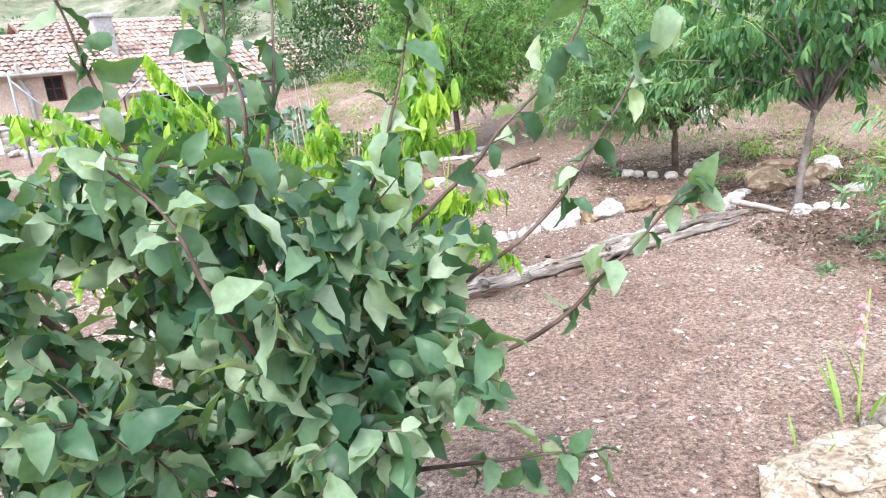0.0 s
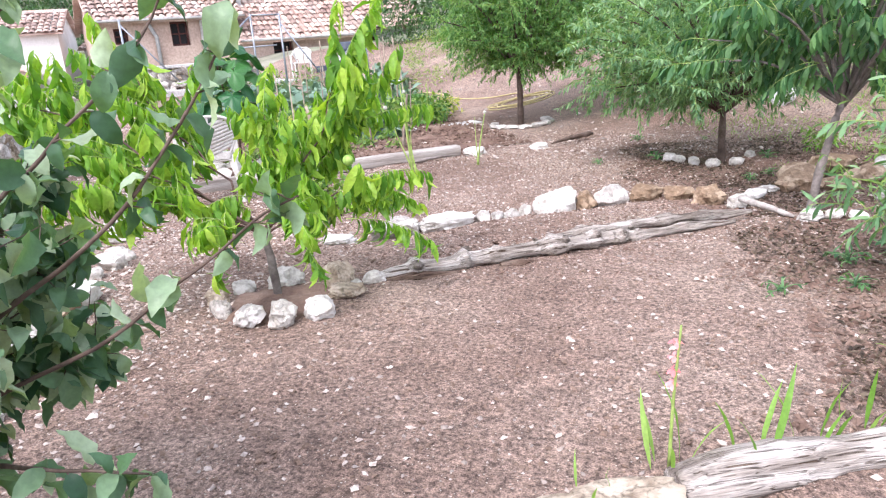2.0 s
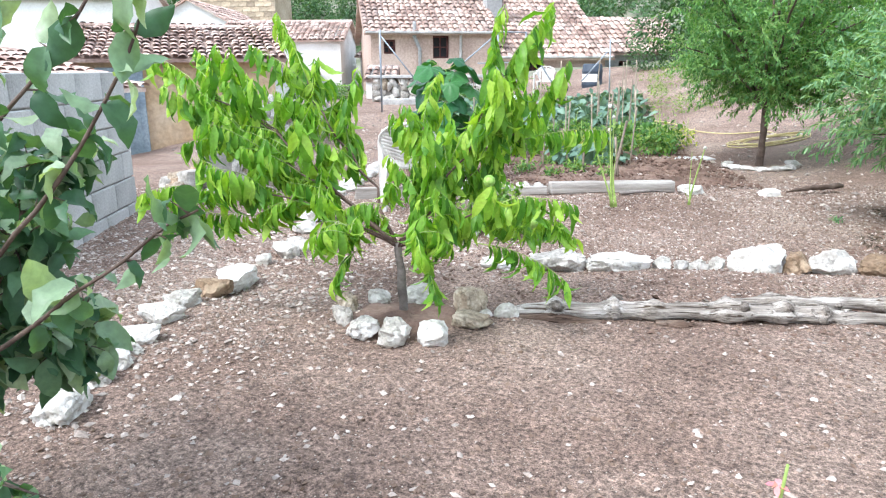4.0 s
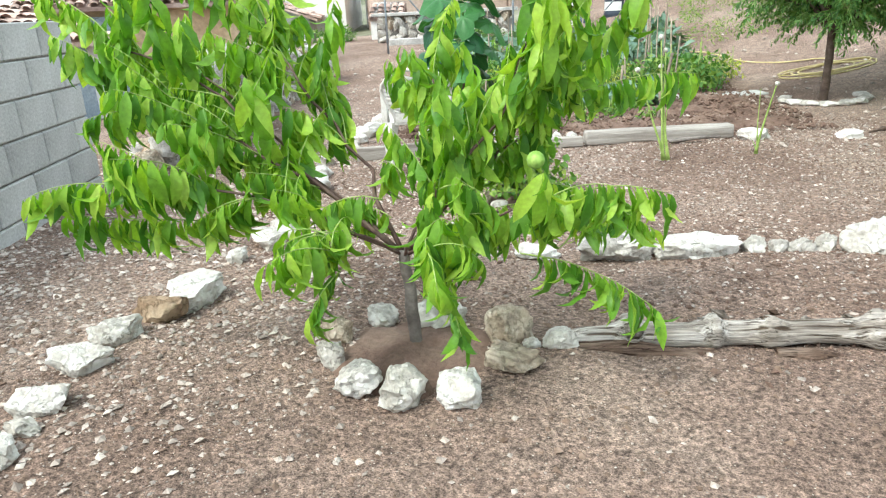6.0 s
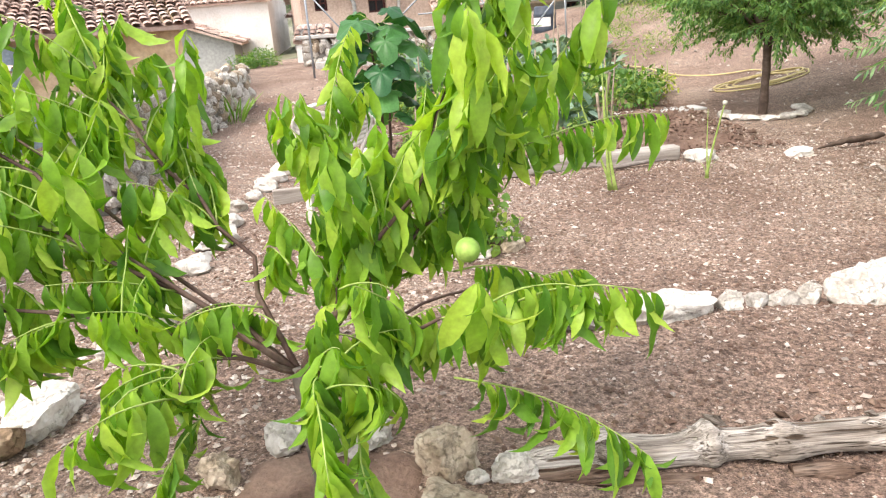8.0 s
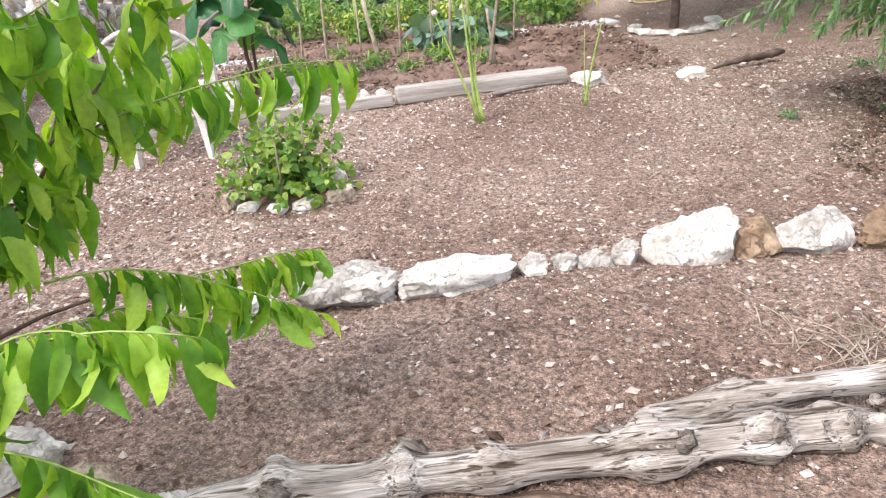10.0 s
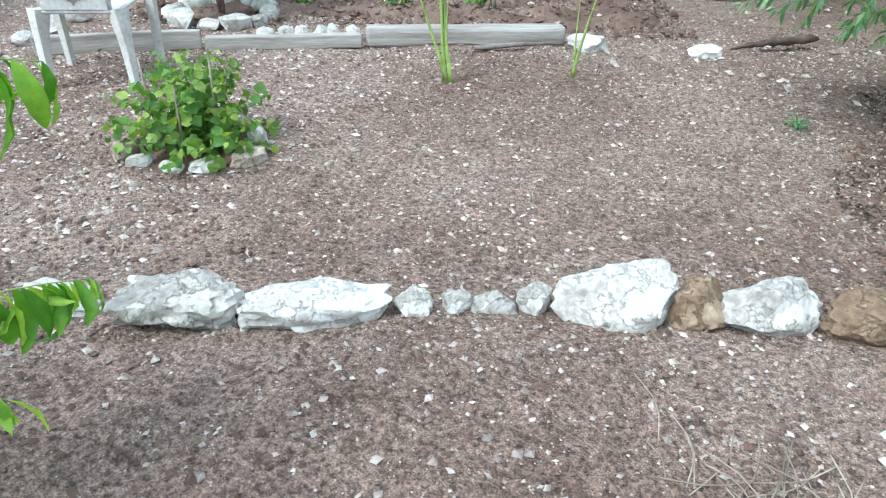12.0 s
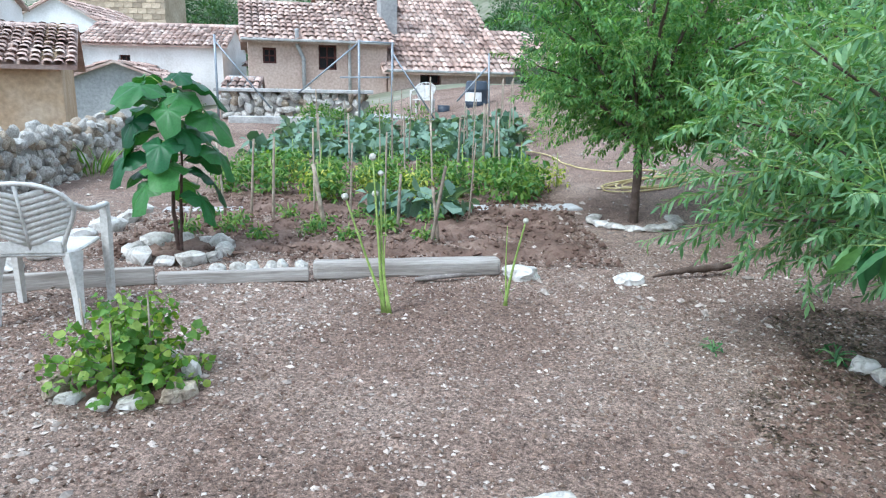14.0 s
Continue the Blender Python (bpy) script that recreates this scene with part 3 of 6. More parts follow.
scatter("stone_chips", "pale stone chips over the open ground", "pebble", 2600, 0.004, 0.015, (-3.2, 3.4, 5.2, 10.4), 18, 0.5)
scatter("path_stones", "larger pale stones trodden into the path", "pebble", 1500, 0.006, 0.028, (-5.2, -0.4, 1.9, 8.5), 19, 0.5)


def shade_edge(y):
    """How far to the right the ground painted dark with litter and tree shade begins."""
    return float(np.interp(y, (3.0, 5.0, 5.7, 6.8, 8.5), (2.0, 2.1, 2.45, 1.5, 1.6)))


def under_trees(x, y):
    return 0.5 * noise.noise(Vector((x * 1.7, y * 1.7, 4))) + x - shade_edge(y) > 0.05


# damp earth, strewn dark so that it also paints in the tree shade
scatter("damp_crumbs", "damp earth crumbs, dark for the painted shade of the fruit trees", "tilled", 24000, 0.005, 0.022, (1.3, 4.2, 3.1, 8.6), 21, 0.6, 0.35, 0.0, under_trees)
scatter("far_gravel", "pale stones among the vegetable beds", "pebble", 2200, 0.012, 0.04, (-9.0, 4.0, 8.5, 17.0), 9)


# ---- edging stones ----
def stone(x, y, size, turn, seed, material="rock_white", label="", group="edging stones", sink=0.22, tilt=0.0, detail=3, base=None):
    ob = new("edging_stone", rock_mesh("edging_stone", rock_shape(size, seed, detail, 0.3), material))
    z = (ground_z(x, y) if base is None else base) + size[2] * (0.5 - sink)
    ob.matrix_basis = pose(x, y, z, tilt, 0, turn)
    return tagged(ob, label or "rough white limestone block edging the bed", "stone", group)


# row of white stones across the garden
ROW = [
    (-0.38, 5.25, 0.22, 0.18, 0.09, "rock_white"), (-0.04, 5.40, 0.36, 0.26, 0.17, "rock_grey"),
    (0.295, 5.61, 0.41, 0.22, 0.16, "rock_white"), (0.52, 5.78, 0.115, 0.10, 0.13, "rock_white"),
    (0.62, 5.87, 0.09, 0.09, 0.095, "rock_grey"), (0.71, 5.93, 0.135, 0.10, 0.105, "rock_grey"), (0.81, 6.01, 0.10, 0.11, 0.135, "rock_white"),
    (1.03, 6.11, 0.37, 0.27, 0.24, "rock_white"), (1.24, 6.22, 0.17, 0.2, 0.18, "rock_brown"), (1.42, 6.31, 0.30, 0.22, 0.22, "rock_grey"), (1.69, 6.42, 0.28, 0.22, 0.18, "rock_brown"),
    (1.93, 6.34, 0.22, 0.22, 0.15, "rock_brown"), (2.13, 6.18, 0.24, 0.22, 0.18, "rock_brown"), (2.31, 6.08, 0.15, 0.13, 0.13, "rock_white"),
    (2.46, 6.34, 0.17, 0.12, 0.10, "rock_white"), (2.63, 6.58, 0.19, 0.12, 0.07, "rock_white"), (2.65, 5.61, 0.18, 0.13, 0.10, "rock_white"), (2.80, 5.63, 0.14, 0.12, 0.08, "rock_white"), (2.94, 5.64, 0.12, 0.1, 0.07, "rock_white"),
]
for k, (x, y, sx, sy, sz, mt) in enumerate(ROW):
    names = {"rock_white": "rough white limestone block in the edging row", "rock_grey": "grey limestone block in the edging row", "rock_brown": "brown pitted tufa stone in the edging row"}
    stone(x, y, (sx * 1.08, sy * 0.9, sz * 0.95), TURN + (-4 + (k * 37) % 15), 20 + k, mt, names[mt], "stones of the edging row", detail=4)

# ring round the peach tree
PEACH = Vector((-0.27, 4.09))
RING = [(-0.47, 3.86, 0.12, 0.12, "rock_grey"), (-0.27, 3.77, 0.165, 0.12, "rock_grey"), (-0.10, 3.79, 0.17, 0.15, "rock_white"), (0.05, 3.88, 0.18, 0.14, "rock_white"), (0.08, 4.15, 0.22, 0.10, "rock_beige"),
        (0.17, 4.36, 0.135, 0.09, "rock_white"), (-0.01, 4.31, 0.17, 0.18, "rock_beige"), (-0.34, 4.33, 0.26, 0.15, "rock_white"), (-0.56, 4.25, 0.16, 0.09, "rock_white"), (-0.57, 4.00, 0.12, 0.12, "rock_beige"), (0.09, 4.29, 0.07, 0.06, "rock_white")]
for k, (x, y, s, sh, mt) in enumerate(RING):
    stone(x, y, (s, s * 0.8, sh * 1.0), k * 41, 60 + k, mt, "rounded pale stone in the ring round the peach tree", "stones round the peach tree", detail=4)


def ring_soil(cx, cy, rad, seed):
    """A disc of dug soil, heaped a little and crumbly."""
    verts, faces, rows, cols = [(cx, cy, ground_z(cx, cy) + 0.035)], [], 9, 40
    for i in range(1, rows + 1):
        for k in range(cols):
            a = 2 * math.pi * k / cols
            d = rad * i / rows * (1 + 0.12 * noise.noise(Vector((math.cos(a) * 2, math.sin(a) * 2, seed))))
            x, y = cx + d * math.cos(a), cy + d * math.sin(a)
            lift = 0.028 * (1 - (i / rows) ** 3) - 0.012 * (i == rows) + 0.016 * noise.noise(Vector((x * 9, y * 9, seed))) + 0.009 * noise.noise(Vector((x * 31, y * 31, seed)))
            verts.append((x, y, ground_z(x, y) + lift))
    for k in range(cols):
        faces.append((0, 1 + k, 1 + (k + 1) % cols))
        for i in range(rows - 1):
            p, q = 1 + i * cols, 1 + (i + 1) * cols
            faces.append((p + k, q + k, q + (k + 1) % cols, p + (k + 1) % cols))
    tagged(new("dug_soil", mesh_of("dug_soil", verts, faces, "tilled", True)), "dark dug soil inside a ring of stones", "soil", kind="structure")


ring_soil(-0.25, 4.06, 0.30, 1)

# stones along the path
PATHSIDE = [(-0.69, 2.60, 0.20), (-0.84, 2.82, 0.15), (-0.93, 2.95, 0.14), (-1.0, 3.06, 0.10), (-1.09, 3.17, 0.18), (-1.22, 3.37, 0.20), (-1.33, 3.57, 0.19), (-1.44, 4.0, 0.26), (-1.73, 4.48, 0.13), (-1.90, 4.84, 0.24), (-1.95, 5.04, 0.15), (-2.06, 5.08, 0.16), (-2.34, 5.45, 0.18), (-2.42, 5.58, 0.15),
            (-2.59, 5.88, 0.28), (-2.86, 6.27, 0.18), (-3.14, 6.60, 0.20), (-3.28, 6.93, 0.17), (-3.42, 7.2, 0.22), (-3.55, 7.5, 0.18), (-3.72, 7.8, 0.24), (-3.85, 8.1, 0.22), (-3.98, 8.45, 0.30), (-4.15, 8.8, 0.26), (-4.4, 9.2, 0.2)]
for k, (x, y, s) in enumerate(PATHSIDE):
    stone(x, y, (s * 1.15, s * 0.8, s * 0.62), 120 + k * 23, 90 + k, "rock_white", "pale stone beside the gravel path", "stones along the path", detail=4 if k < 8 else 3)
stone(-1.40, 3.79, (0.25, 0.14, 0.14), 25, 131, "rock_brown", "reddish layered stone beside the gravel path", "stones along the path")

# rings round the currant bush, the broad-leaved sapling and the far tree
BUSH, SAPLING, FARTREE = Vector((-1.04, 6.37)), Vector((-2.77, 8.19)), Vector((0.11, 11.55))
for k, (r, f, w, h, a) in enumerate(((-1.73, 2.78, 0.14, 0.09, 70), (-1.62, 2.70, 0.13, 0.05, 20), (-1.47, 2.66, 0.12, 0.045, 0), (-1.32, 2.68, 0.16, 0.05, 10), (-1.17, 2.78, 0.21, 0.07, 50), (-1.19, 3.0, 0.15, 0.10, 100), (-1.36, 3.16, 0.13, 0.06, 160), (-1.68, 3.02, 0.12, 0.06, 130))):
    stone(*rf(r, f).xy, (w, w * 0.62, h * 1.25), TURN + a, 140 + k, "rock_beige" if k in (0, 4) else "rock_white", "pale stone in the ring round the currant bush", "stones round the currant bush")
for k in range(11):
    a = k * 33
    s = 0.16 + 0.05 * ((k * 7) % 3)
    stone(SAPLING.x + 0.38 * math.cos(radians(a)), SAPLING.y + 0.34 * math.sin(radians(a)), (s * 1.1, s * 0.72, s * 0.62), a + 90, 160 + k, "rock_white" if k % 3 else "rock_grey", "pale stone in the ring round the sapling", "stones round the sapling", detail=2)
ring_soil(BUSH.x, BUSH.y, 0.29, 2)
ring_soil(SAPLING.x, SAPLING.y, 0.36, 3)
for k in range(9):
    a = 180 + k * 26
    stone(FARTREE.x + 0.42 * math.cos(radians(a)), FARTREE.y + 0.38 * math.sin(radians(a)), (0.26, 0.16, 0.075), a + 90, 180 + k, "rock_grey", "flat grey stone round the tree", "stones round the far tree", detail=2)
for k, (x, y) in enumerate(((2.02, 8.32), (2.10, 8.20), (2.22, 8.05), (2.38, 7.92), (2.60, 8.0), (2.79, 8.36))):
    stone(x, y, (0.14, 0.11, 0.1), k * 50, 200 + k, "rock_white", "white stone at the foot of the fruit tree", "stones round the fruit tree", detail=2)
for k, (x, y, s, mt) in enumerate(((-0.13, 8.98, 0.26, "rock_white"), (0.60, 9.28, 0.2, "rock_white"), (2.85, 6.70, 0.46, "rock_brown"), (3.0, 7.2, 0.3, "rock_brown"), (3.35, 7.7, 0.35, "rock_brown"),
                                (3.1, 6.6, 0.26, "rock_brown"), (3.4, 6.9, 0.34, "rock_brown"), (3.7, 7.4, 0.3, "rock_grey"), (3.9, 6.4, 0.4, "rock_brown"), (2.9, 6.9, 0.2, "rock_white"), (3.3, 6.1, 0.22, "rock_white"))):
    stone(x, y, (s * 1.1, s * 0.75, s * 0.5), k * 37, 220 + k, mt, "pale flat stone on the soil" if mt == "rock_white" else "brown pitted tufa boulder on the soil", "loose stones")

stone(1.44, 2.57, (0.44, 0.28, 0.11), 20, 232, "rock_beige", "pale beige pitted tufa block by the flower bed", "loose stones", detail=4)
stone(1.22, 2.49, (0.2, 0.16, 0.09), 70, 233, "rock_beige", "pale beige pitted tufa block by the flower bed", "loose stones")


rnd = random.Random(61)
for k in range(22):
    r, f = -5.0 + 0.75 * rnd.random(), 3.78 + 0.75 * rnd.random()
    w = rnd.uniform(0.12, 0.3)
    stone(*rf(r, f).xy, (w, w * 0.8, w * 0.75), rnd.uniform(0, 360), 300 + k, ("rock_white", "rock_grey", "rock_beige", "rock_brown")[k % 4], "rough rubble stone heaped at the end of the wall", "rubble stones", rnd.uniform(-0.6, 0.2), 0, 3)


# ---- the old log and the boards ----
def strand(line, radii, bulges, seed, sides=30):
    """A gnarled length of split wood: ridged along the grain and swollen at the knots."""
    pts = [Vector(p) for p in line]
    vs, fs = [], []
    for i, p in enumerate(pts):
        d = (pts[min(i + 1, len(pts) - 1)] - pts[max(i - 1, 0)]).normalized()
        a = d.cross(Vector((0, 0, 1))).normalized()
        b = a.cross(d)
        swell = sum(h * math.exp(-((i - c) / w) ** 2) for c, w, h in bulges)
        for k in range(sides):
            t = 2 * math.pi * k / sides
            ct, st = math.cos(t), math.sin(t)
            u = i * 0.035
            r = 1 + 0.30 * noise.noise(Vector((ct * 1.1, st * 1.1, u * 1.5 + seed))) + 0.26 * noise.noise(Vector((ct * 3.6, st * 3.6, u * 0.9 + seed * 2))) + 0.12 * noise.noise(Vector((ct * 8, st * 8, u * 2 + seed)))
            r += swell * (0.7 + 0.9 * noise.noise(Vector((ct * 2, st * 2, i * 0.25 + seed))))
            r *= radii[i]
            vs.append(tuple(p + a * ct * r * 1.15 + b * st * r))
    for i in range(len(pts) - 1):
        for k in range(sides):
            k2 = (k + 1) % sides
            fs.append((i * sides + k, i * sides + k2, (i + 1) * sides + k2, (i + 1) * sides + k))
    fs.append(tuple(range(sides - 1, -1, -1)))
    fs.append(tuple((len(pts) - 1) * sides + k for k in range(sides)))
    return vs, fs


def build_log():
    log = thing("old_log", "weathered grey split log edging the lower bed", "log", (0.06, 4.45, 0), 30)
    inside = log.matrix_basis.inverted()

    def lay(name, ctrl, r, n, bulges, seed, material="old_wood", label="", thin=(0.75, 0.5)):
        pts = [p + Vector((0.008 * noise.noise(p * 6), 0.014 * noise.noise(p * 5 + Vector((3, 0, 0))), 0.012 * noise.noise(p * 7))) for p in curve_points(ctrl, n)]
        radii = [r * (thin[0] + (1 - thin[0]) * min(1, i / 8)) * (thin[1] + (1 - thin[1]) * min(1, (n - 1 - i) / 14)) for i in range(n)]
        v, f = strand([inside @ p for p in pts], radii, bulges, seed)
        part(name, mesh_of(name, v, f, material, True), log, label)
        return pts

    main = lay("trunk_piece", [(0.15, 4.38, 0.01), (0.36, 4.51, 0.025), (0.55, 4.61, 0.03), (0.75, 4.72, 0.035), (1.03, 4.88, 0.035), (1.35, 5.08, 0.03), (1.62, 5.23, 0.02)], 0.040, 120, ((20, 3, 0.7), (46, 3, 0.8), (62, 3, 0.4), (84, 4, 0.8), (97, 3, 0.8), (108, 3, 0.7)), 3)
    lay("trunk_piece", [(1.02, 4.96, 0.03), (1.20, 5.11, 0.045), (1.50, 5.31, 0.045), (1.85, 5.50, 0.045), (2.12, 5.62, 0.04), (2.32, 5.70, 0.035)], 0.029, 90, ((6, 3, 0.3), (22, 4, 0.6), (48, 3, 0.7), (64, 4, 0.5)), 8, thin=(0.25, 0.5))
    lay("trunk_piece", [(1.40, 5.11, 0.012), (1.66, 5.24, 0.02), (1.95, 5.40, 0.02), (2.20, 5.54, 0.02)], 0.023, 50, ((12, 3, 0.6), (30, 4, 0.5)), 14, thin=(0.3, 0.5))
    lay("rotten_piece", [(0.18, 4.35, -0.005), (0.35, 4.43, -0.004), (0.53, 4.51, -0.01), (0.65, 4.59, -0.012)], 0.030, 30, ((14, 4, 0.3),), 21, "dark_wood", "dark lower piece of wood")
    lay("rotten_piece", [(0.82, 4.67, -0.005), (0.94, 4.73, -0.005), (1.04, 4.79, -0.012)], 0.022, 20, ((8, 3, 0.4),), 25, "dark_wood", "dark lower piece of wood")
    for k, (u, s, dx, dy, dz) in enumerate(((46, 0.046, -0.005, 0.022, 0.028), (62, 0.032, -0.005, 0.016, 0.04), (20, 0.042, 0.01, -0.026, 0.012), (77, 0.028, 0.0, 0.012, 0.03), (86, 0.044, 0.005, -0.016, 0.02), (97, 0.048, 0.005, -0.022, 0.014), (107, 0.042, 0.01, -0.02, 0.014), (114, 0.036, 0.02, 0.024, 0.02), (70, 0.03, 0.0, 0.03, 0.01))):
        p = main[u]
        v, f = strand([(0, 0, -s), (0.1 * s, 0, -0.2 * s), (0, 0.1 * s, 0.5 * s), (0.1 * s, 0, 0.9 * s), (0, 0, 1.15 * s)], [s, s * 1.05, s * 0.9, s * 0.65, s * 0.3], (), 40 + k, 16)
        part("knot", mesh_of("knot", v, f, "dark_wood" if k == 1 else "old_wood", True), log, "broken branch stub", inside @ pose(p.x + dx, p.y + dy, p.z + dz, 50 if dy < 0 else -35, 20, k * 13))


build_log()


def worn_box(L, w, h, bev, seed):
    """A bevelled beam with slightly warped, chipped faces."""
    bm = bmesh.new()
    bmesh.ops.create_cube(bm, size=1)
    for v in bm.verts:
        v.co = Vector((v.co.x * L, v.co.y * w, v.co.z * h))
    bmesh.ops.bevel(bm, geom=bm.edges[:], offset=bev, segments=2, affect="EDGES", profile=0.5)
    bmesh.ops.subdivide_edges(bm, edges=[e for e in bm.edges if e.calc_length() > L * 0.5], cuts=24)
    for v in bm.verts:
        p = Vector((v.co.x * 3, v.co.y * 20, v.co.z * 20 + seed))
        v.co += Vector((0, noise.noise(p), noise.noise(p + Vector((9, 0, 0))))) * 0.009 + Vector((0, 0, 0.012 * noise.noise(Vector((v.co.x * 1.2, seed, 0)))))
    bm.verts.index_update()
    vs, fs = [tuple(v.co) for v in bm.verts], [[v.index for v in f.verts] for f in bm.faces]
    bm.free()
    return vs, fs


def beam(name, a, b, w, h, label, category, material, z=0.0, bev=0.008):
    a, b = Vector(a), Vector(b)
    d = b - a
    L = d.length
    v, f = worn_box(L, w, h, bev, L * 7)
    ob = new(name, mesh_of(name, v, f, material))
    m = (a + b) / 2
    ob.matrix_basis = pose(m.x, m.y, m.z + z, 0, -math.degrees(math.asin(d.z / L)), math.degrees(math.atan2(d.y, d.x)))
    return tagged(ob, label, category)


beam("board", rf(-2.95, 4.20, -0.04), rf(-2.0, 4.51, -0.045), 0.05, 0.12, "grey weathered board edging the vegetable bed", "board", "plank")
beam("board", rf(-1.97, 4.50, -0.07), rf(-0.96, 4.66, -0.06), 0.07, 0.09, "pale weathered board edging the vegetable bed", "board", "plank")
beam("timber", rf(-0.94, 4.72, -0.04), rf(0.42, 4.98, -0.045), 0.13, 0.13, "old grey squared timber edging the vegetable bed", "timber", "plank", 0, 0.025)
for k in range(6):
    stone(*rf(-1.62 + 0.11 * k + 0.03 * (k % 2), 4.70 + 0.025 * k).xy, (0.13, 0.09, 0.14), k * 33, 250 + k, "rock_white", "small white stone behind the board", "stones behind the board", detail=2)
v, f = tube(curve_points([rf(-0.20, 4.63, -0.07), rf(0.05, 4.70, -0.06), rf(0.28, 4.80, -0.07)], 12), [0.015, 0.02, 0.022, 0.02, 0.02, 0.018, 0.018, 0.016, 0.014, 0.012, 0.01, 0.008], 7, 0.4)
tagged(new("dry_stick", mesh_of("dry_stick", v, f, "bark", True)), "dry brown stick on the soil", "stick")
v, f = tube(curve_points([rf(1.55, 4.84, -0.07), rf(1.85, 4.95, -0.04), rf(2.2, 5.05, -0.03)], 14), [0.008, 0.014, 0.012, 0.022, 0.016, 0.026, 0.018, 0.03, 0.022, 0.034, 0.026, 0.036, 0.03, 0.02], 8, 0.6)
tagged(new("driftwood", mesh_of("driftwood", v, f, "bark_dark", True)), "dark twisted branch lying on the soil", "branch")
side_line = curve_points([(0, 0, 0.0), (0.43, 0.02, 0.03), (0.96, 0.0, 0.05), (1.6, -0.02, 0.05)], 60)
v, f = strand(side_line, [0.06 + 0.012 * math.sin(i * 0.2) for i in range(60)], ((18, 4, 0.3), (40, 4, 0.3)), 33)
ob = tagged(new("edging_log", mesh_of("edging_log", v, f, "old_wood", True)), "grey weathered log beside the flower bed", "log")
ob.matrix_basis = pose(1.60, 2.74, 0, 0, 0, 20.5)
v, f = tube(curve_points([(2.30, 5.98, 0.05), (2.40, 5.84, 0.045), (2.50, 5.70, 0.03), (2.56, 5.62, 0.02)], 14), [0.022, 0.026, 0.022, 0.024, 0.02, 0.022, 0.019, 0.02, 0.017, 0.018, 0.016, 0.015, 0.012, 0.008], 8, 0.4)
tagged(new("bleached_branch", mesh_of("bleached_branch", v, f, "plank", True)), "short bleached branch at the end of the log", "branch")
# dry stalks lying behind the log
rnd = random.Random(77)
stalks = []
for i in range(34):
    x, y = 1.52 + rnd.gauss(0, 0.11), 5.53 + rnd.gauss(0, 0.05)
    a, L = rnd.uniform(0.2, 2.6), rnd.uniform(0.10, 0.28)
    tip = rnd.uniform(0.0, 0.06)
    stalks.append(tube(curve_points([on_ground(x, y, 0.012), on_ground(x + 0.5 * L * math.cos(a), y + 0.5 * L * math.sin(a), 0.018 + tip * 0.7), on_ground(x + L * math.cos(a + 0.25), y + L * math.sin(a + 0.25), 0.015 + tip)], 6), 0.0018, 5))
v, f = joined(*stalks)
tagged(new("dry_stalks", mesh_of("dry_stalks", v, f, "cane", True)), "thin dry stalks lying on the soil behind the log", "twigs", kind="stuff")


# ---- trees ----
class Crown:
    """Collects the leafy shoots of one tree."""

    def __init__(self, seed):
        self.rnd = random.Random(seed)
        self.shoots = []

    def shoot(self, start, way, length, sag, n=7):
        pts, p, d = [Vector(start)], Vector(start), Vector(way).normalized()
        for _ in range(n):
            d = (d + Vector((self.rnd.gauss(0, 0.08), self.rnd.gauss(0, 0.08), -sag / n + self.rnd.gauss(0, 0.05)))).normalized()
            p = p + d * length / n
            pts.append(p.copy())
        self.shoots.append(pts)
        return pts

    def leaves(self, pts, step, size, spread, hang, start=0.12):
        """Stalk ends, directions and lengths along one shoot."""
        P, D, L = [], [], []
        total = sum((b - a).length for a, b in zip(pts, pts[1:]))
        n = max(2, int(total / step))
        side = self.rnd.uniform(0, 6.28)
        for i in range(n + 1):
            u = start + (1 - start) * i / n
            k = min(int(u * (len(pts) - 1)), len(pts) - 2)
            t = u * (len(pts) - 1) - k
            p = pts[k].lerp(pts[k + 1], t)
            d = (pts[k + 1] - pts[k]).normalized()
            side += 2.4
            a = d.orthogonal().normalized()
            o = a * math.cos(side) + d.cross(a) * math.sin(side)
            w = d * (1 - spread) + o * spread + Vector((0, 0, -hang)) + Vector([self.rnd.gauss(0, 0.15) for _ in range(3)])
            P.append(p), D.append(w.normalized())
            L.append(size * self.rnd.uniform(0.65, 1.15) * (0.72 if u > 0.93 or u < 0.2 else 1))
        return P, D, L


def limb_part(parent, ctrl, r0, r1, material, name="limb", n=14, sides=9, lump=0.25, wob=0.012):
    pts = curve_points(ctrl, n)
    pts = [p + Vector((noise.noise(p * 9), noise.noise(p * 9 + Vector((5, 0, 0))), 0)) * wob * min(1, i / 3) for i, p in enumerate(pts)]
    radii = [r0 + (r1 - r0) * (i / (n - 1)) ** 0.8 for i in range(n)]
    v, f = tube(pts, radii, sides, lump, r0 * 100)
    part(name, mesh_of(name, v, f, material, True), parent)
    return pts


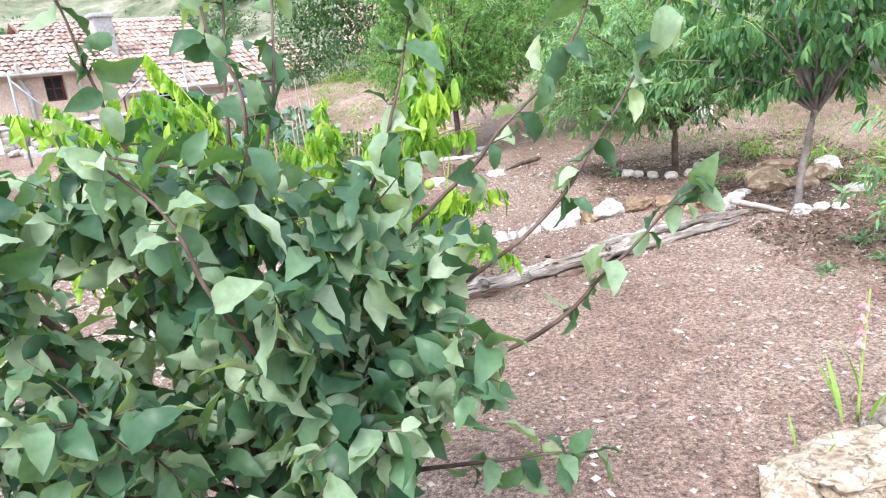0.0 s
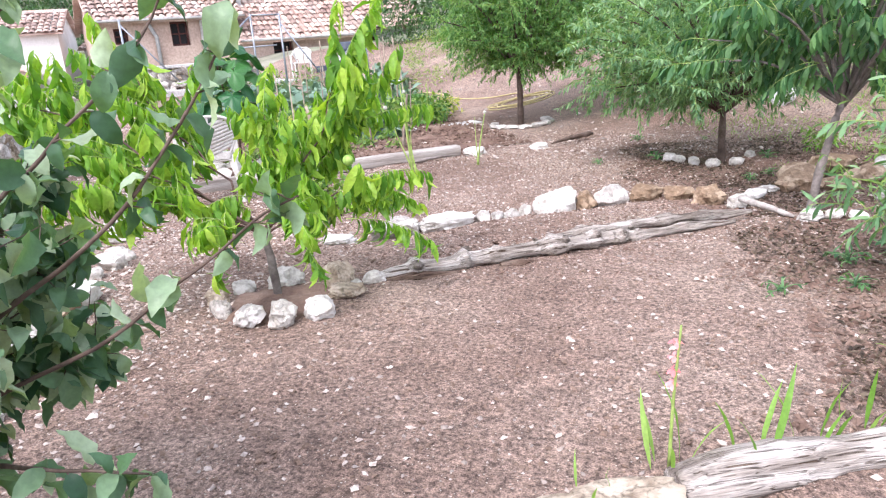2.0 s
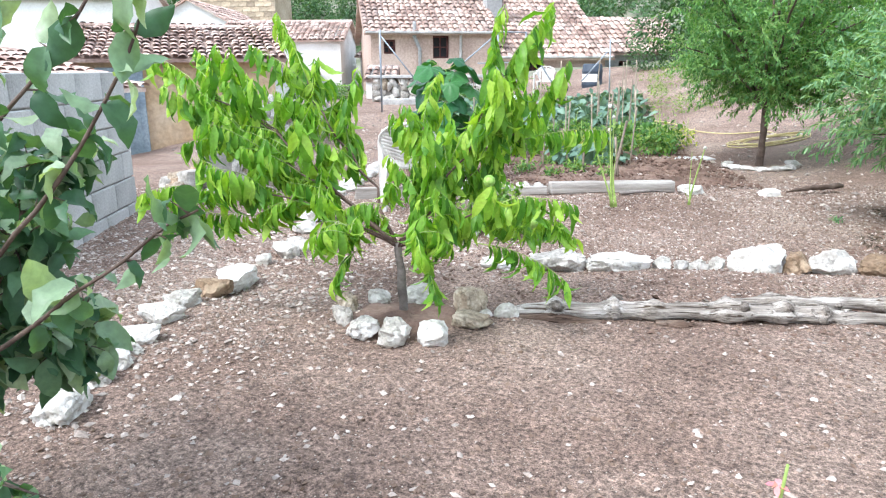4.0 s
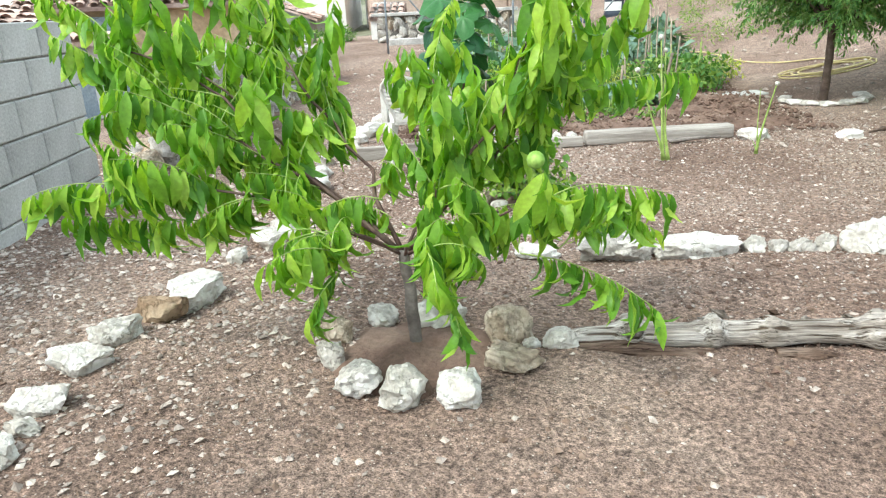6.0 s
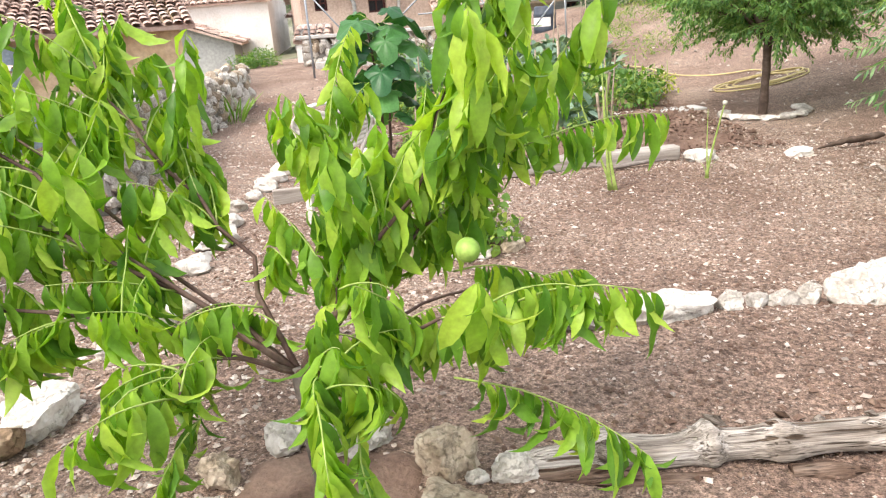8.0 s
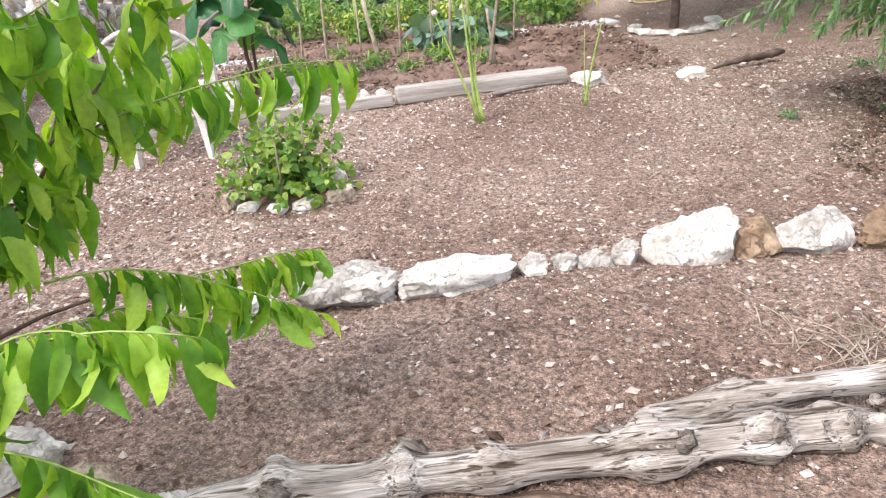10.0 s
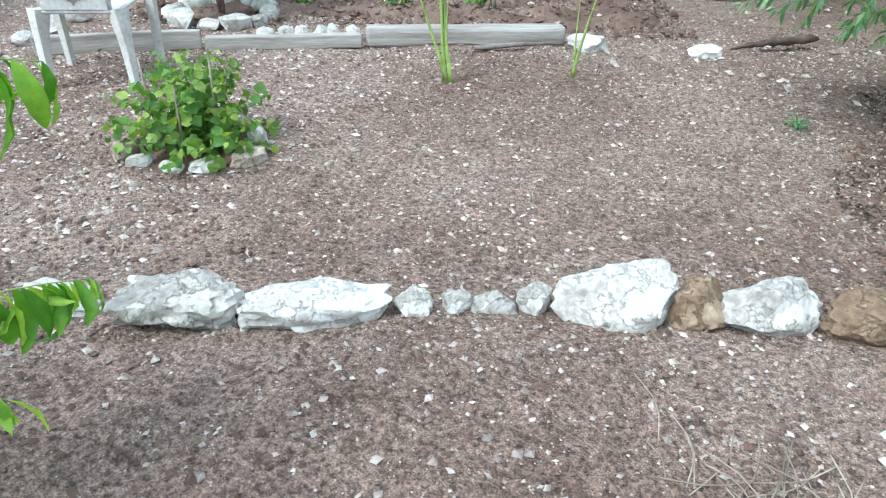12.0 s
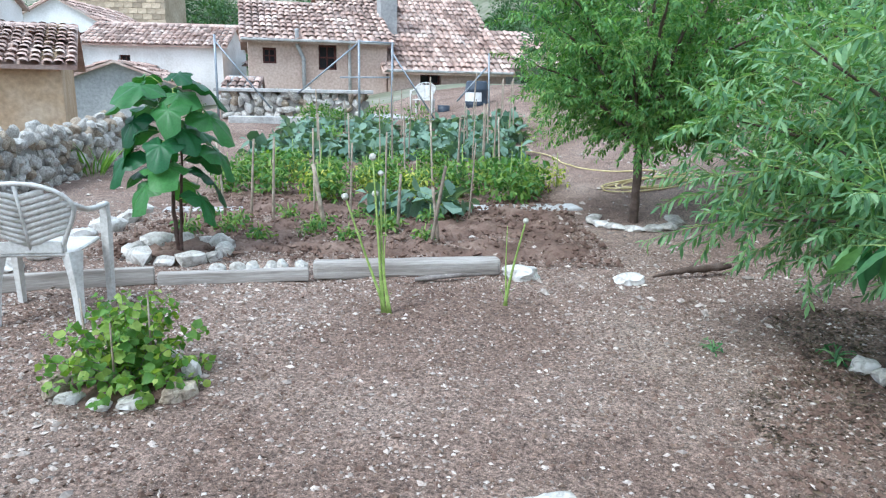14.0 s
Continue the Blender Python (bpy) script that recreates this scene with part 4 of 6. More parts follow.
def finish_crown(tree, crown, leaf, twig, twig_r, step, size, spread, hang, width, curl, fold, rows, single=0, shape=1.0, label="", twist=0.5):
    """Twigs in one mesh; the first leaves as parts, the rest as one mesh of leaves."""
    tw, P, D, L = [], [], [], []
    for pts in crown.shoots:
        tw.append(tube(pts, [twig_r * (1 - 0.7 * i / (len(pts) - 1)) for i in range(len(pts))], 5))
        p, d, l = crown.leaves(pts, step, size, spread, hang)
        P += p
        D += d
        L += l
    v, f = joined(*tw)
    tagged(part("branchwork", mesh_of("branchwork", v, f, twig, True), tree), kind="stuff")
    order = list(range(len(P)))
    crown.rnd.shuffle(order)
    for i in order[:single]:
        v, q = leaf_sheet([(0, 0, 0)], [D[i]], [L[i]], width, curl, fold, rows, 0, i, shape, twist)
        part("leaf", sheet_mesh("leaf", v, q, leaf), tree, "", Matrix.Translation(P[i]))
    rest = order[single:]
    v, q = leaf_sheet([P[i] for i in rest], [D[i] for i in rest], [L[i] for i in rest], width, curl, fold, rows, 0, 1, shape, twist)
    ob = part("crown", sheet_mesh("crown", v, q, leaf), tree, label)
    tagged(ob, kind="stuff")
    return len(P)


def build_peach():
    base = on_ground(PEACH.x, PEACH.y, -0.03)
    tree = thing("peach_tree", "young peach tree with long drooping bright green leaves", "tree", base)
    R3, F3 = Vector((0.945, 0.327, 0)), Vector((-0.327, 0.945, 0))

    def q(u, v, z):
        return R3 * u + F3 * v + Vector((0, 0, z))

    limb_part(tree, [(0, 0, 0), q(-0.01, 0, 0.18), q(-0.03, 0.02, 0.40)], 0.026, 0.020, "bark", "trunk")
    fork = q(-0.03, 0.02, 0.38)
    c = Crown(11)
    # u, v, z of each limb's tip, a middle height, number of shoots, reach of the shoots
    limbs = [
        ([fork, q(-0.28, 0.0, 0.60), q(-0.60, -0.05, 0.80), q(-0.86, 0.0, 0.90)], 0.015, 14, 0.32, 0.55),
        ([fork, q(-0.25, -0.12, 0.55), q(-0.55, -0.22, 0.66), q(-0.80, -0.28, 0.66)], 0.013, 11, 0.30, 0.8),
        ([fork, q(-0.26, 0.18, 0.70), q(-0.46, 0.22, 0.98), q(-0.58, 0.22, 1.18)], 0.014, 14, 0.34, 0.4),
        ([fork, q(-0.35, 0.10, 0.62), q(-0.78, 0.22, 0.95), q(-0.98, 0.26, 1.08)], 0.013, 11, 0.32, 0.45),
        ([fork, q(-0.40, -0.02, 0.72), q(-0.80, 0.0, 1.02), q(-1.06, 0.02, 1.12)], 0.013, 11, 0.30, 0.45),
        ([fork, q(0.10, 0.05, 0.58), q(0.30, 0.06, 0.86), q(0.46, 0.10, 1.20)], 0.016, 16, 0.32, 0.2),
        ([fork, q(0.15, 0.12, 0.60), q(0.38, 0.22, 0.78), q(0.52, 0.30, 0.96)], 0.013, 11, 0.30, 0.4),
        ([fork, q(0.18, -0.06, 0.50), q(0.40, -0.10, 0.60), q(0.52, -0.12, 0.64)], 0.011, 8, 0.24, 0.7),
        ([fork, q(0.08, -0.16, 0.50), q(0.14, -0.26, 0.54), q(0.18, -0.32, 0.52)], 0.010, 6, 0.20, 1.0),
        ([fork, q(-0.12, -0.14, 0.50), q(-0.16, -0.26, 0.54), q(-0.14, -0.34, 0.52)], 0.009, 5, 0.20, 1.0),
        ([fork, q(0.02, 0.22, 0.60), q(0.0, 0.34, 0.80), q(-0.02, 0.38, 0.95)], 0.010, 10, 0.24, 0.6),
    ]
    for ctrl, r, n, reach, sag in limbs:
        pts = limb_part(tree, ctrl, r * 0.62, r * 0.22, "twig_red", "limb", 12, 7, 0.35, 0.045)
        out = (pts[-1] - pts[0]).normalized()
        for i in range(n):
            u = 0.36 + 0.64 * (i + c.rnd.random() * 0.6) / n
            k = min(int(u * 11), 10)
            way = out * 0.7 + Vector((c.rnd.gauss(0, 0.55), c.rnd.gauss(0, 0.55), c.rnd.uniform(0.0, 0.9)))
            c.shoot(pts[k], way, reach * c.rnd.uniform(0.6, 1.15), sag)
        c.shoot(pts[-1], out + Vector((0, 0, 0.25)), reach * 1.3, sag)
    # a long low branch reaching over the log, and one over the path
    limb_part(tree, [fork, q(0.16, 0.16, 0.46), q(0.32, 0.34, 0.47), q(0.46, 0.48, 0.45)], 0.007, 0.003, "twig_red", "limb", 12, 7, 0.35, 0.03)
    c.shoot(q(0.42, 0.44, 0.45), q(0.32, 0.34, 0.05), 0.48, 0.45, 9)
    c.shoot(q(0.40, -0.12, 0.46), q(1, -0.15, 0.1), 0.46, 0.55, 9)
    c.shoot(q(0.34, 0.30, 0.46), q(0.5, 0.1, 0.1), 0.28, 0.7, 7)
    for i in range(7):
        a = i * 2.4 + 0.4
        c.shoot(q(0.10 * math.cos(a) + 0.02, 0.10 * math.sin(a), 0.48 + 0.03 * i), q(math.cos(a), math.sin(a), 0.6), c.rnd.uniform(0.12, 0.22), 0.9, 6)
    c.shoot(q(0.17, -0.2, 0.42), q(0.4, -0.8, -0.1), 0.24, 0.9, 7)
    c.shoot(q(-0.15, -0.2, 0.42), q(-0.4, -0.8, -0.1), 0.22, 0.9, 7)
    c.shoot(q(0.50, 0.28, 0.88), q(0.435, 0.27, 0.2), 0.54, 0.5, 9)
    c.shoot(q(0.36, 0.18, 0.60), q(0.6, 0.5, 0.05), 0.58, 0.5, 9)
    c.shoot(q(-0.60, -0.2, 0.55), q(-1, -0.1, 0.0), 0.52, 0.2, 9)
    c.shoot(q(0.42, 0.08, 1.1), q(0.1, 0, 1), 0.42, 0.1, 8)
    c.shoot(q(0.46, 0.1, 1.15), q(0.35, 0.1, 1), 0.34, 0.3, 8)
    finish_crown(tree, c, "peach_leaf", "twig_green", 0.003, 0.0145, 0.152, 0.58, 1.15, 0.28, 1.35, 0.36, 8, 280, 0.9, "drooping bright green leaves", 0.3)
    for k, (u, v, z) in enumerate(((0.44, -0.06, 0.74), (0.62, 0.1, 0.52))):
        w, f = rock_shape((0.055, 0.055, 0.058), 400 + k, 2, 0.02, 0)
        part("peach", mesh_of("peach", w, f, "fruit", True), tree, "small unripe green peach", Matrix.Translation(q(u, v, z)))


build_peach()


def build_apple():
    base = on_ground(-0.07, 2.02, -0.02)
    tree = thing("apple_tree", "bushy young apple tree with grey-green leaves and dark twigs", "tree", base)
    c = Crown(23)
    limb_part(tree, [(0, 0, 0), (0.01, 0.0, 0.25), (0.0, 0.02, 0.5)], 0.03, 0.022, "bark_dark", "trunk")
    tips = [(0.30, -0.10, 1.08), (0.38, 0.10, 0.92), (-0.10, -0.05, 1.32), (-0.25, 0.0, 1.30), (-0.5, -0.1, 1.22), (-0.6, 0.1, 0.95), (0.2, -0.35, 0.98), (-0.1, -0.4, 0.85),
            (0.22, 0.25, 1.05), (0.1, -0.2, 1.20), (-0.3, -0.35, 1.12), (0.28, -0.28, 0.75), (-0.4, -0.3, 0.78), (0.0, 0.1, 1.28), (0.34, 0.22, 0.66), (-0.2, 0.3, 0.95), (-0.38, 0.15, 1.18), (0.42, -0.24, 0.82), (0.40, -0.12, 0.95),
            (0.10, -0.48, 0.62), (-0.28, -0.45, 0.58), (0.34, -0.38, 0.55), (-0.52, -0.25, 0.52), (0.02, -0.36, 0.42), (-0.30, -0.20, 0.36), (0.28, -0.16, 0.40)]
    for k, t in enumerate(tips):
        t = Vector((t[0], t[1], min(t[2], 1.06 + 0.35 * (t[2] - 1.06))))
        mid = Vector((t.x * 0.45, t.y * 0.45, 0.35 + t.z * 0.35))
        pts = limb_part(tree, [(0, 0, 0.42), mid, t * 0.8 + mid * 0.2, t], 0.011, 0.003, "bark_dark", "limb", 14, 6)
        out = (pts[-1] - pts[6]).normalized()
        for i in range(24):
            kk = 4 + int(9 * (i + c.rnd.random()) / 24)
            way = out * 0.6 + Vector((c.rnd.gauss(0, 0.7), c.rnd.gauss(0, 0.7), c.rnd.gauss(0.1, 0.5)))
            c.shoot(pts[min(kk, 13)], way, c.rnd.uniform(0.06, 0.16), 0.2, 4)
        c.shoot(pts[8], pts[-1] - pts[8], (pts[-1] - pts[8]).length * 1.05, 0.0, 6)
    # long young shoots rising out of the bush, with leaves set singly along them
    long_shoots = [[(0.05, 1.92, 0.9), (0.06, 1.88, 1.24), (0.02, 1.92, 1.37), (-0.02, 1.95, 1.54)], [(0.02, 1.9, 0.95), (0.08, 1.95, 1.2), (0.12, 2.05, 1.53)],
                   [(0.10, 2.0, 0.85), (0.37, 2.01, 1.04), (0.50, 2.06, 1.16), (0.64, 2.11, 1.30), (0.69, 2.15, 1.44)], [(0.2, 2.0, 0.75), (0.54, 2.03, 0.97), (0.65, 2.07, 1.09), (0.735, 2.10, 1.20), (0.83, 2.12, 1.36)],
                   [(0.2, 1.98, 0.62), (0.55, 1.98, 0.78), (0.66, 2.02, 0.86), (0.81, 2.08, 0.97), (0.89, 2.09, 1.01)], [(0.0, 1.9, 1.0), (0.02, 1.84, 1.14), (-0.09, 1.84, 1.17), (-0.22, 1.85, 1.2)],
                   [(0.08, 1.75, 0.8), (0.06, 1.63, 1.0), (0.0, 1.64, 1.13), (-0.08, 1.66, 1.2)], [(-0.1, 2.0, 0.9), (-0.2, 1.95, 1.25), (-0.26, 1.95, 1.52)], [(0.15, 2.05, 0.9), (0.28, 2.1, 1.2), (0.34, 2.14, 1.42)],
                   [(0.2, 1.95, 0.5), (0.45, 1.9, 0.55), (0.62, 1.95, 0.52)], [(-0.1, 2.1, 0.9), (-0.05, 2.15, 1.3), (-0.03, 2.2, 1.58)]]
    for line in long_shoots:
        pts = limb_part(tree, [Vector(p) - base for p in line], 0.0055, 0.0018, "bark_dark", "limb", 20, 6, 0.2, 0.01)
        for k in range(6, 20, 2):
            way = Vector((c.rnd.gauss(0, 0.8), c.rnd.gauss(0, 0.8), c.rnd.gauss(0.3, 0.4)))
            c.shoot(pts[k], way, c.rnd.uniform(0.015, 0.04), 0.1, 2)
    finish_crown(tree, c, "apple_leaf", "bark_dark", 0.0025, 0.022, 0.094, 0.72, 0.35, 0.55, 1.0, 0.4, 7, 200, 0.8, "grey-green oval leaves", 0.8)
    w, f = rock_shape((0.036, 0.036, 0.036), 420, 2, 0.02, 0)
    part("apple", mesh_of("apple", w, f, "fruit", True), tree, "small unripe green apple", Matrix.Translation((0.34, -0.22, 0.72)))


build_apple()


def round_tree(name, label, at, trunk, r0, tips, leaf, bark, shoots, reach, sag, step, size, hang, width, rows, seed, curl=0.6, lean=(0, 0), spread=0.55, single=0):
    base = on_ground(at[0], at[1], -0.03)
    tree = thing(name, label, "tree", base)
    c = Crown(seed)
    top = Vector((lean[0], lean[1], trunk))
    limb_part(tree, [(0, 0, 0), (lean[0] * 0.35, lean[1] * 0.35, trunk * 0.5), top], r0, r0 * 0.72, bark, "trunk")
    for t in tips:
        t = Vector(t)
        mid = top.lerp(t, 0.5) + Vector((0, 0, 0.12 * (t - top).length))
        pts = limb_part(tree, [top - Vector((0, 0, 0.04)), mid, t], r0 * 0.5, r0 * 0.12, bark, "limb", 12, 6)
        out = (pts[-1] - pts[0]).normalized()
        for i in range(shoots):
            k = min(11, 3 + int(9 * (i + c.rnd.random()) / shoots))
            way = out * 0.5 + Vector((c.rnd.gauss(0, 0.7), c.rnd.gauss(0, 0.7), c.rnd.gauss(0.15, 0.6)))
            c.shoot(pts[k], way, reach * c.rnd.uniform(0.5, 1.2), sag, 5)
    finish_crown(tree, c, leaf, "twig_green", 0.003, step, size, spread, hang, width, curl, 0.25, rows, single)
    return tree


def tips_around(seed, n, rx, rz, zc, lean=(0, 0), zmin=-1.0):
    rnd = random.Random(seed)
    out = []
    for i in range(n):
        z = zmin + (1 - zmin) * (i + 0.5) / n
        a = i * 2.4 + rnd.uniform(-0.4, 0.4)
        h = math.sqrt(max(0, 1 - z * z)) * rnd.uniform(0.7, 1.05)
        out.append((lean[0] + rx * h * math.cos(a), lean[1] + rx * h * math.sin(a), zc + rz * z))
    return out


round_tree("cherry_tree", "cherry tree with hanging dark green leaves and a slim grey trunk", (2.68, 5.74), 0.75, 0.03, tips_around(5, 24, 0.85, 0.7, 1.65, (0.15, 0.1), -0.7) + [(-0.70, 0.33, 1.0), (-0.6, 0.5, 1.15), (-0.65, 0.1, 1.3)], "cherry_leaf", "bark", 12, 0.30, 0.6, 0.021, 0.125, 1.0, 0.29, 5, 51, 0.5, (0.16, 0.08), 0.5, 60)
round_tree("almond_tree", "fruit tree with narrow green leaves on sweeping branches", (2.48, 8.12), 0.55, 0.04, tips_around(6, 28, 1.2, 0.8, 1.2, (-0.1, 0.2), -0.6) + [(-1.1, -0.1, 0.8), (-1.2, 0.3, 0.95), (-1.0, -0.4, 1.1), (-0.8, 0.0, 0.75), (-1.2, 0.1, 1.3), (-0.9, -0.3, 1.6)], "almond_leaf", "bark_dark", 30, 0.44, 0.3, 0.016, 0.08, 0.25, 0.24, 3, 52, 0.5, (0, 0), 0.5, 40)
round_tree("young_almond_tree", "young tree with narrow grey-green leaves on thin shoots", (2.74, 4.40), 0.25, 0.012, tips_around(14, 12, 0.32, 0.40, 0.62, (0.0, 0.0), -0.8), "almond_leaf", "bark", 7, 0.24, 0.5, 0.022, 0.10, 0.4, 0.22, 4, 58, 0.6)
round_tree("plum_tree", "round-headed plum tree with a dark trunk", (FARTREE.x, FARTREE.y), 0.85, 0.055, tips_around(7, 38, 1.65, 1.05, 1.9, (0.1, 0), -0.92), "plum_leaf", "bark_dark", 46, 0.46, 0.4, 0.016, 0.07, 0.2, 0.34, 3, 53)
round_tree("willow_leaved_tree", "leafy tree with narrow silvery green leaves", (2.6, 11.6), 0.6, 0.06, tips_around(8, 28, 1.7, 1.1, 1.5, (0, 0), -0.95), "almond_leaf", "bark_dark", 34, 0.5, 0.4, 0.022, 0.095, 0.2, 0.24, 3, 54)
round_tree("willow_leaved_tree", "leafy tree with narrow silvery green leaves", (5.4, 10.5), 0.6, 0.06, tips_around(9, 24, 1.7, 1.1, 1.6, (0, 0), -0.95), "almond_leaf", "bark_dark", 26, 0.5, 0.4, 0.03, 0.12, 0.2, 0.26, 3, 55)
round_tree("walnut_tree", "tall dark green tree behind the garden", (2.0, 18.5), 1.6, 0.12, tips_around(10, 30, 2.3, 1.9, 3.0, (0, 0), -0.9), "wood_leaf", "bark_dark", 16, 0.8, 0.4, 0.06, 0.15, 0.2, 0.42, 2, 56)
round_tree("walnut_tree", "tall dark green tree behind the garden", (5.5, 15.5), 1.2, 0.12, tips_around(12, 30, 2.2, 1.6, 2.4, (0, 0), -0.9), "plum_leaf", "bark_dark", 16, 0.8, 0.4, 0.06, 0.15, 0.2, 0.4, 2, 57)


# ---- white garden chairs ----
def build_chair(at, turn, label, clean=True):
    ch = thing("garden_chair", label, "chair", at, turn, "white plastic chairs")
    v, f = box(0, 0.0, 0.41, 0.44, 0.44, 0.022, 0.009)
    part("seat", mesh_of("seat", [(x * (1 + 0.15 * y), y, z - 0.012 * math.cos(x * 6) * math.cos(y * 6)) for x, y, z in v], f, "plastic"), ch)

    def back_y(x, z):
        return -0.21 - (z - 0.42) * 0.30 + 0.9 * x * x * 0.55

    def half(z):
        return 0.165 + 0.095 * smooth(0.42, 0.70, z)

    # rim: up one side, over the arched top, down the other
    rim = []
    for i in range(25):
        t = i / 24
        a = math.pi * t
        if t < 0.25:
            z, x = 0.42 + t / 0.25 * 0.26, -half(0.42 + t / 0.25 * 0.26)
        elif t > 0.75:
            z, x = 0.42 + (1 - t) / 0.25 * 0.26, half(0.42 + (1 - t) / 0.25 * 0.26)
        else:
            b = (t - 0.25) / 0.5 * math.pi
            x, z = -0.26 * math.cos(b), 0.68 + 0.15 * math.sin(b)
        rim.append((x, back_y(x, z), z))
    v, f = tube(rim, 0.014, 6)
    v = [(x, y, z) for x, y, z in v]
    part("back_rim", mesh_of("back_rim", v, f, "plastic", True), ch)
    v, f = tube([(0, back_y(0, z), z) for z in (0.42, 0.55, 0.68, 0.82)], 0.011, 6)
    part("back_spine", mesh_of("back_spine", v, f, "plastic", True), ch)
    v, f = joined(*[box(0.0, back_y(0, 0.455), 0.455, 0.33, 0.012, 0.07, 0.004)])
    part("back_panel", mesh_of("back_panel", v, f, "plastic"), ch)
    for side in (-1, 1):
        for k in range(9):
            z0 = 0.475 + k * 0.034
            pts = []
            for i in range(5):
                x = side * half(z0 + 0.05) * i / 4
                z = z0 + 0.075 * i / 4
                if z > 0.68:
                    lim = 0.26 * math.sqrt(max(0.02, 1 - ((z - 0.68) / 0.15) ** 2)) if z < 0.83 else 0.03
                    x = side * min(abs(x), lim)
                pts.append((x, back_y(x, z), min(z, 0.822)))
            v, f = tube(pts, 0.0178, 6)
            v = [(x, back_y(x, z) + (y - back_y(x, z)) * 0.45, z) for x, y, z in v]
            part("slat", mesh_of("slat", v, f, "plastic", True), ch)
        arm = curve_points([(side * 0.252, back_y(0.252, 0.72), 0.72), (side * 0.265, -0.12, 0.655), (side * 0.275, 0.05, 0.63), (side * 0.272, 0.20, 0.625)], 14)
        vs = []
        v, f = tube(arm, 0.021, 6)
        v = [(x * 1.0 + side * 0.012 * math.copysign(1, x - side * 0.26) * 0.6, y, 0.645 + (z - 0.645) * 0.8) for x, y, z in v]
        part("armrest", mesh_of("armrest", v, f, "plastic", True), ch)
        for front in (True, False):
            if front:
                line, w = [(side * 0.272, 0.20, 0.63), (side * 0.268, 0.205, 0.42), (side * 0.262, 0.20, 0.0)], (0.030, 0.034, 0.024)
            else:
                line, w = [(side * 0.20, -0.185, 0.42), (side * 0.215, -0.21, 0.25), (side * 0.225, -0.23, 0.0)], (0.060, 0.036, 0.024)
            pts = curve_points(line, 9)
            rad = [np.interp(i / 8, (0, 0.5, 1), w) for i in range(9)]
            v, f = tube(pts, rad, 4)
            part("leg", mesh_of("leg", [(x, y, z) for x, y, z in v], f, "plastic"), ch)
    return ch


build_chair(rf(-2.33, 3.86, ground_z(*rf(-2.33, 3.86).xy)), TURN + 9, "white plastic garden armchair, dusty, standing on the soil")
build_chair(rf(-0.62, 17.6, 0.44), TURN + 170, "white plastic garden chair on the concrete yard")


# ---- planted things ----
def lobed_leaf(s, seed):
    """A broad three-lobed leaf that points along +x and droops from its stalk at the origin."""
    rnd = random.Random(seed)
    vs, fs, n = [(0.25 * s, 0, 0)], [], 26
    for ring in (0.3, 0.6, 0.85, 1.0):
        for i in range(n):
            t = -math.pi + 2 * math.pi * i / n
            r = s * (0.80 + 0.22 * math.cos(3 * t) - 0.38 * math.exp(-((abs(t) - math.pi) / 0.35) ** 2) + 0.12 * math.cos(t)) * (1 + 0.05 * rnd.uniform(-1, 1) * (ring > 0.9)) * ring
            x, y = 0.25 * s + r * math.cos(t), r * math.sin(t)
            d = math.hypot(x, y) / s
            z = -0.34 * s * d * d + 0.085 * s * ring * math.cos(7 * t) + 0.02 * s * rnd.uniform(-1, 1)
            vs.append((x, y, z))
    for i in range(n):
        fs.append((0, 1 + i, 1 + (i + 1) % n))
        for k in range(3):
            a, b = 1 + k * n, 1 + (k + 1) * n
            fs.append((a + i, b + i, b + (i + 1) % n, a + (i + 1) % n))
    return vs, fs


def build_sapling():
    b = on_ground(SAPLING.x, SAPLING.y, -0.02)
    tree = thing("broad_leaved_sapling", "young sapling with huge drooping dark green leaves in a stone ring", "tree", b)
    rnd = random.Random(77)
    limb_part(tree, [(0, 0, 0), (-0.03, 0.0, 0.4), (-0.06, 0.02, 0.8), (-0.10, 0.0, 1.28)], 0.02, 0.009, "twig_red", "stem")
    limb_part(tree, [(0.02, 0, 0), (0.03, 0.02, 0.4), (0.08, 0.02, 0.75), (0.10, 0.0, 1.1)], 0.016, 0.008, "twig_red", "stem")
    for k in range(27):
        z = 0.46 + 0.92 * (k / 26) ** 0.8
        a = k * 2.4 + rnd.uniform(-0.3, 0.3)
        reach = 0.12 + 0.14 * math.sin(math.pi * min(1, (z - 0.25) / 1.15))
        stem = Vector((-0.06 if k % 2 else 0.06, 0, 0)) * smooth(0.2, 0.9, z)
        tip = stem + Vector((reach * math.cos(a), reach * math.sin(a), z + 0.06))
        v, f = tube([stem + Vector((0, 0, z)), stem.lerp(tip, 0.6) + Vector((0, 0, z * 0.4 + 0.02)), tip], [0.005, 0.004, 0.003], 5)
        part("leaf_stalk", mesh_of("leaf_stalk", v, f, "twig_green", True), tree)
        v, f = lobed_leaf(rnd.uniform(0.17, 0.225) * (0.7 if k > 24 else 1), 800 + k)
        part("leaf", mesh_of("leaf", v, f, "broad_leaf", True), tree, "", Matrix.Translation(tip) @ pose(0, 0, 0, 0, 0, math.degrees(a)) @ pose(0, 0, 0, rnd.uniform(-18, 18), rnd.uniform(0, 42), 0))


build_sapling()


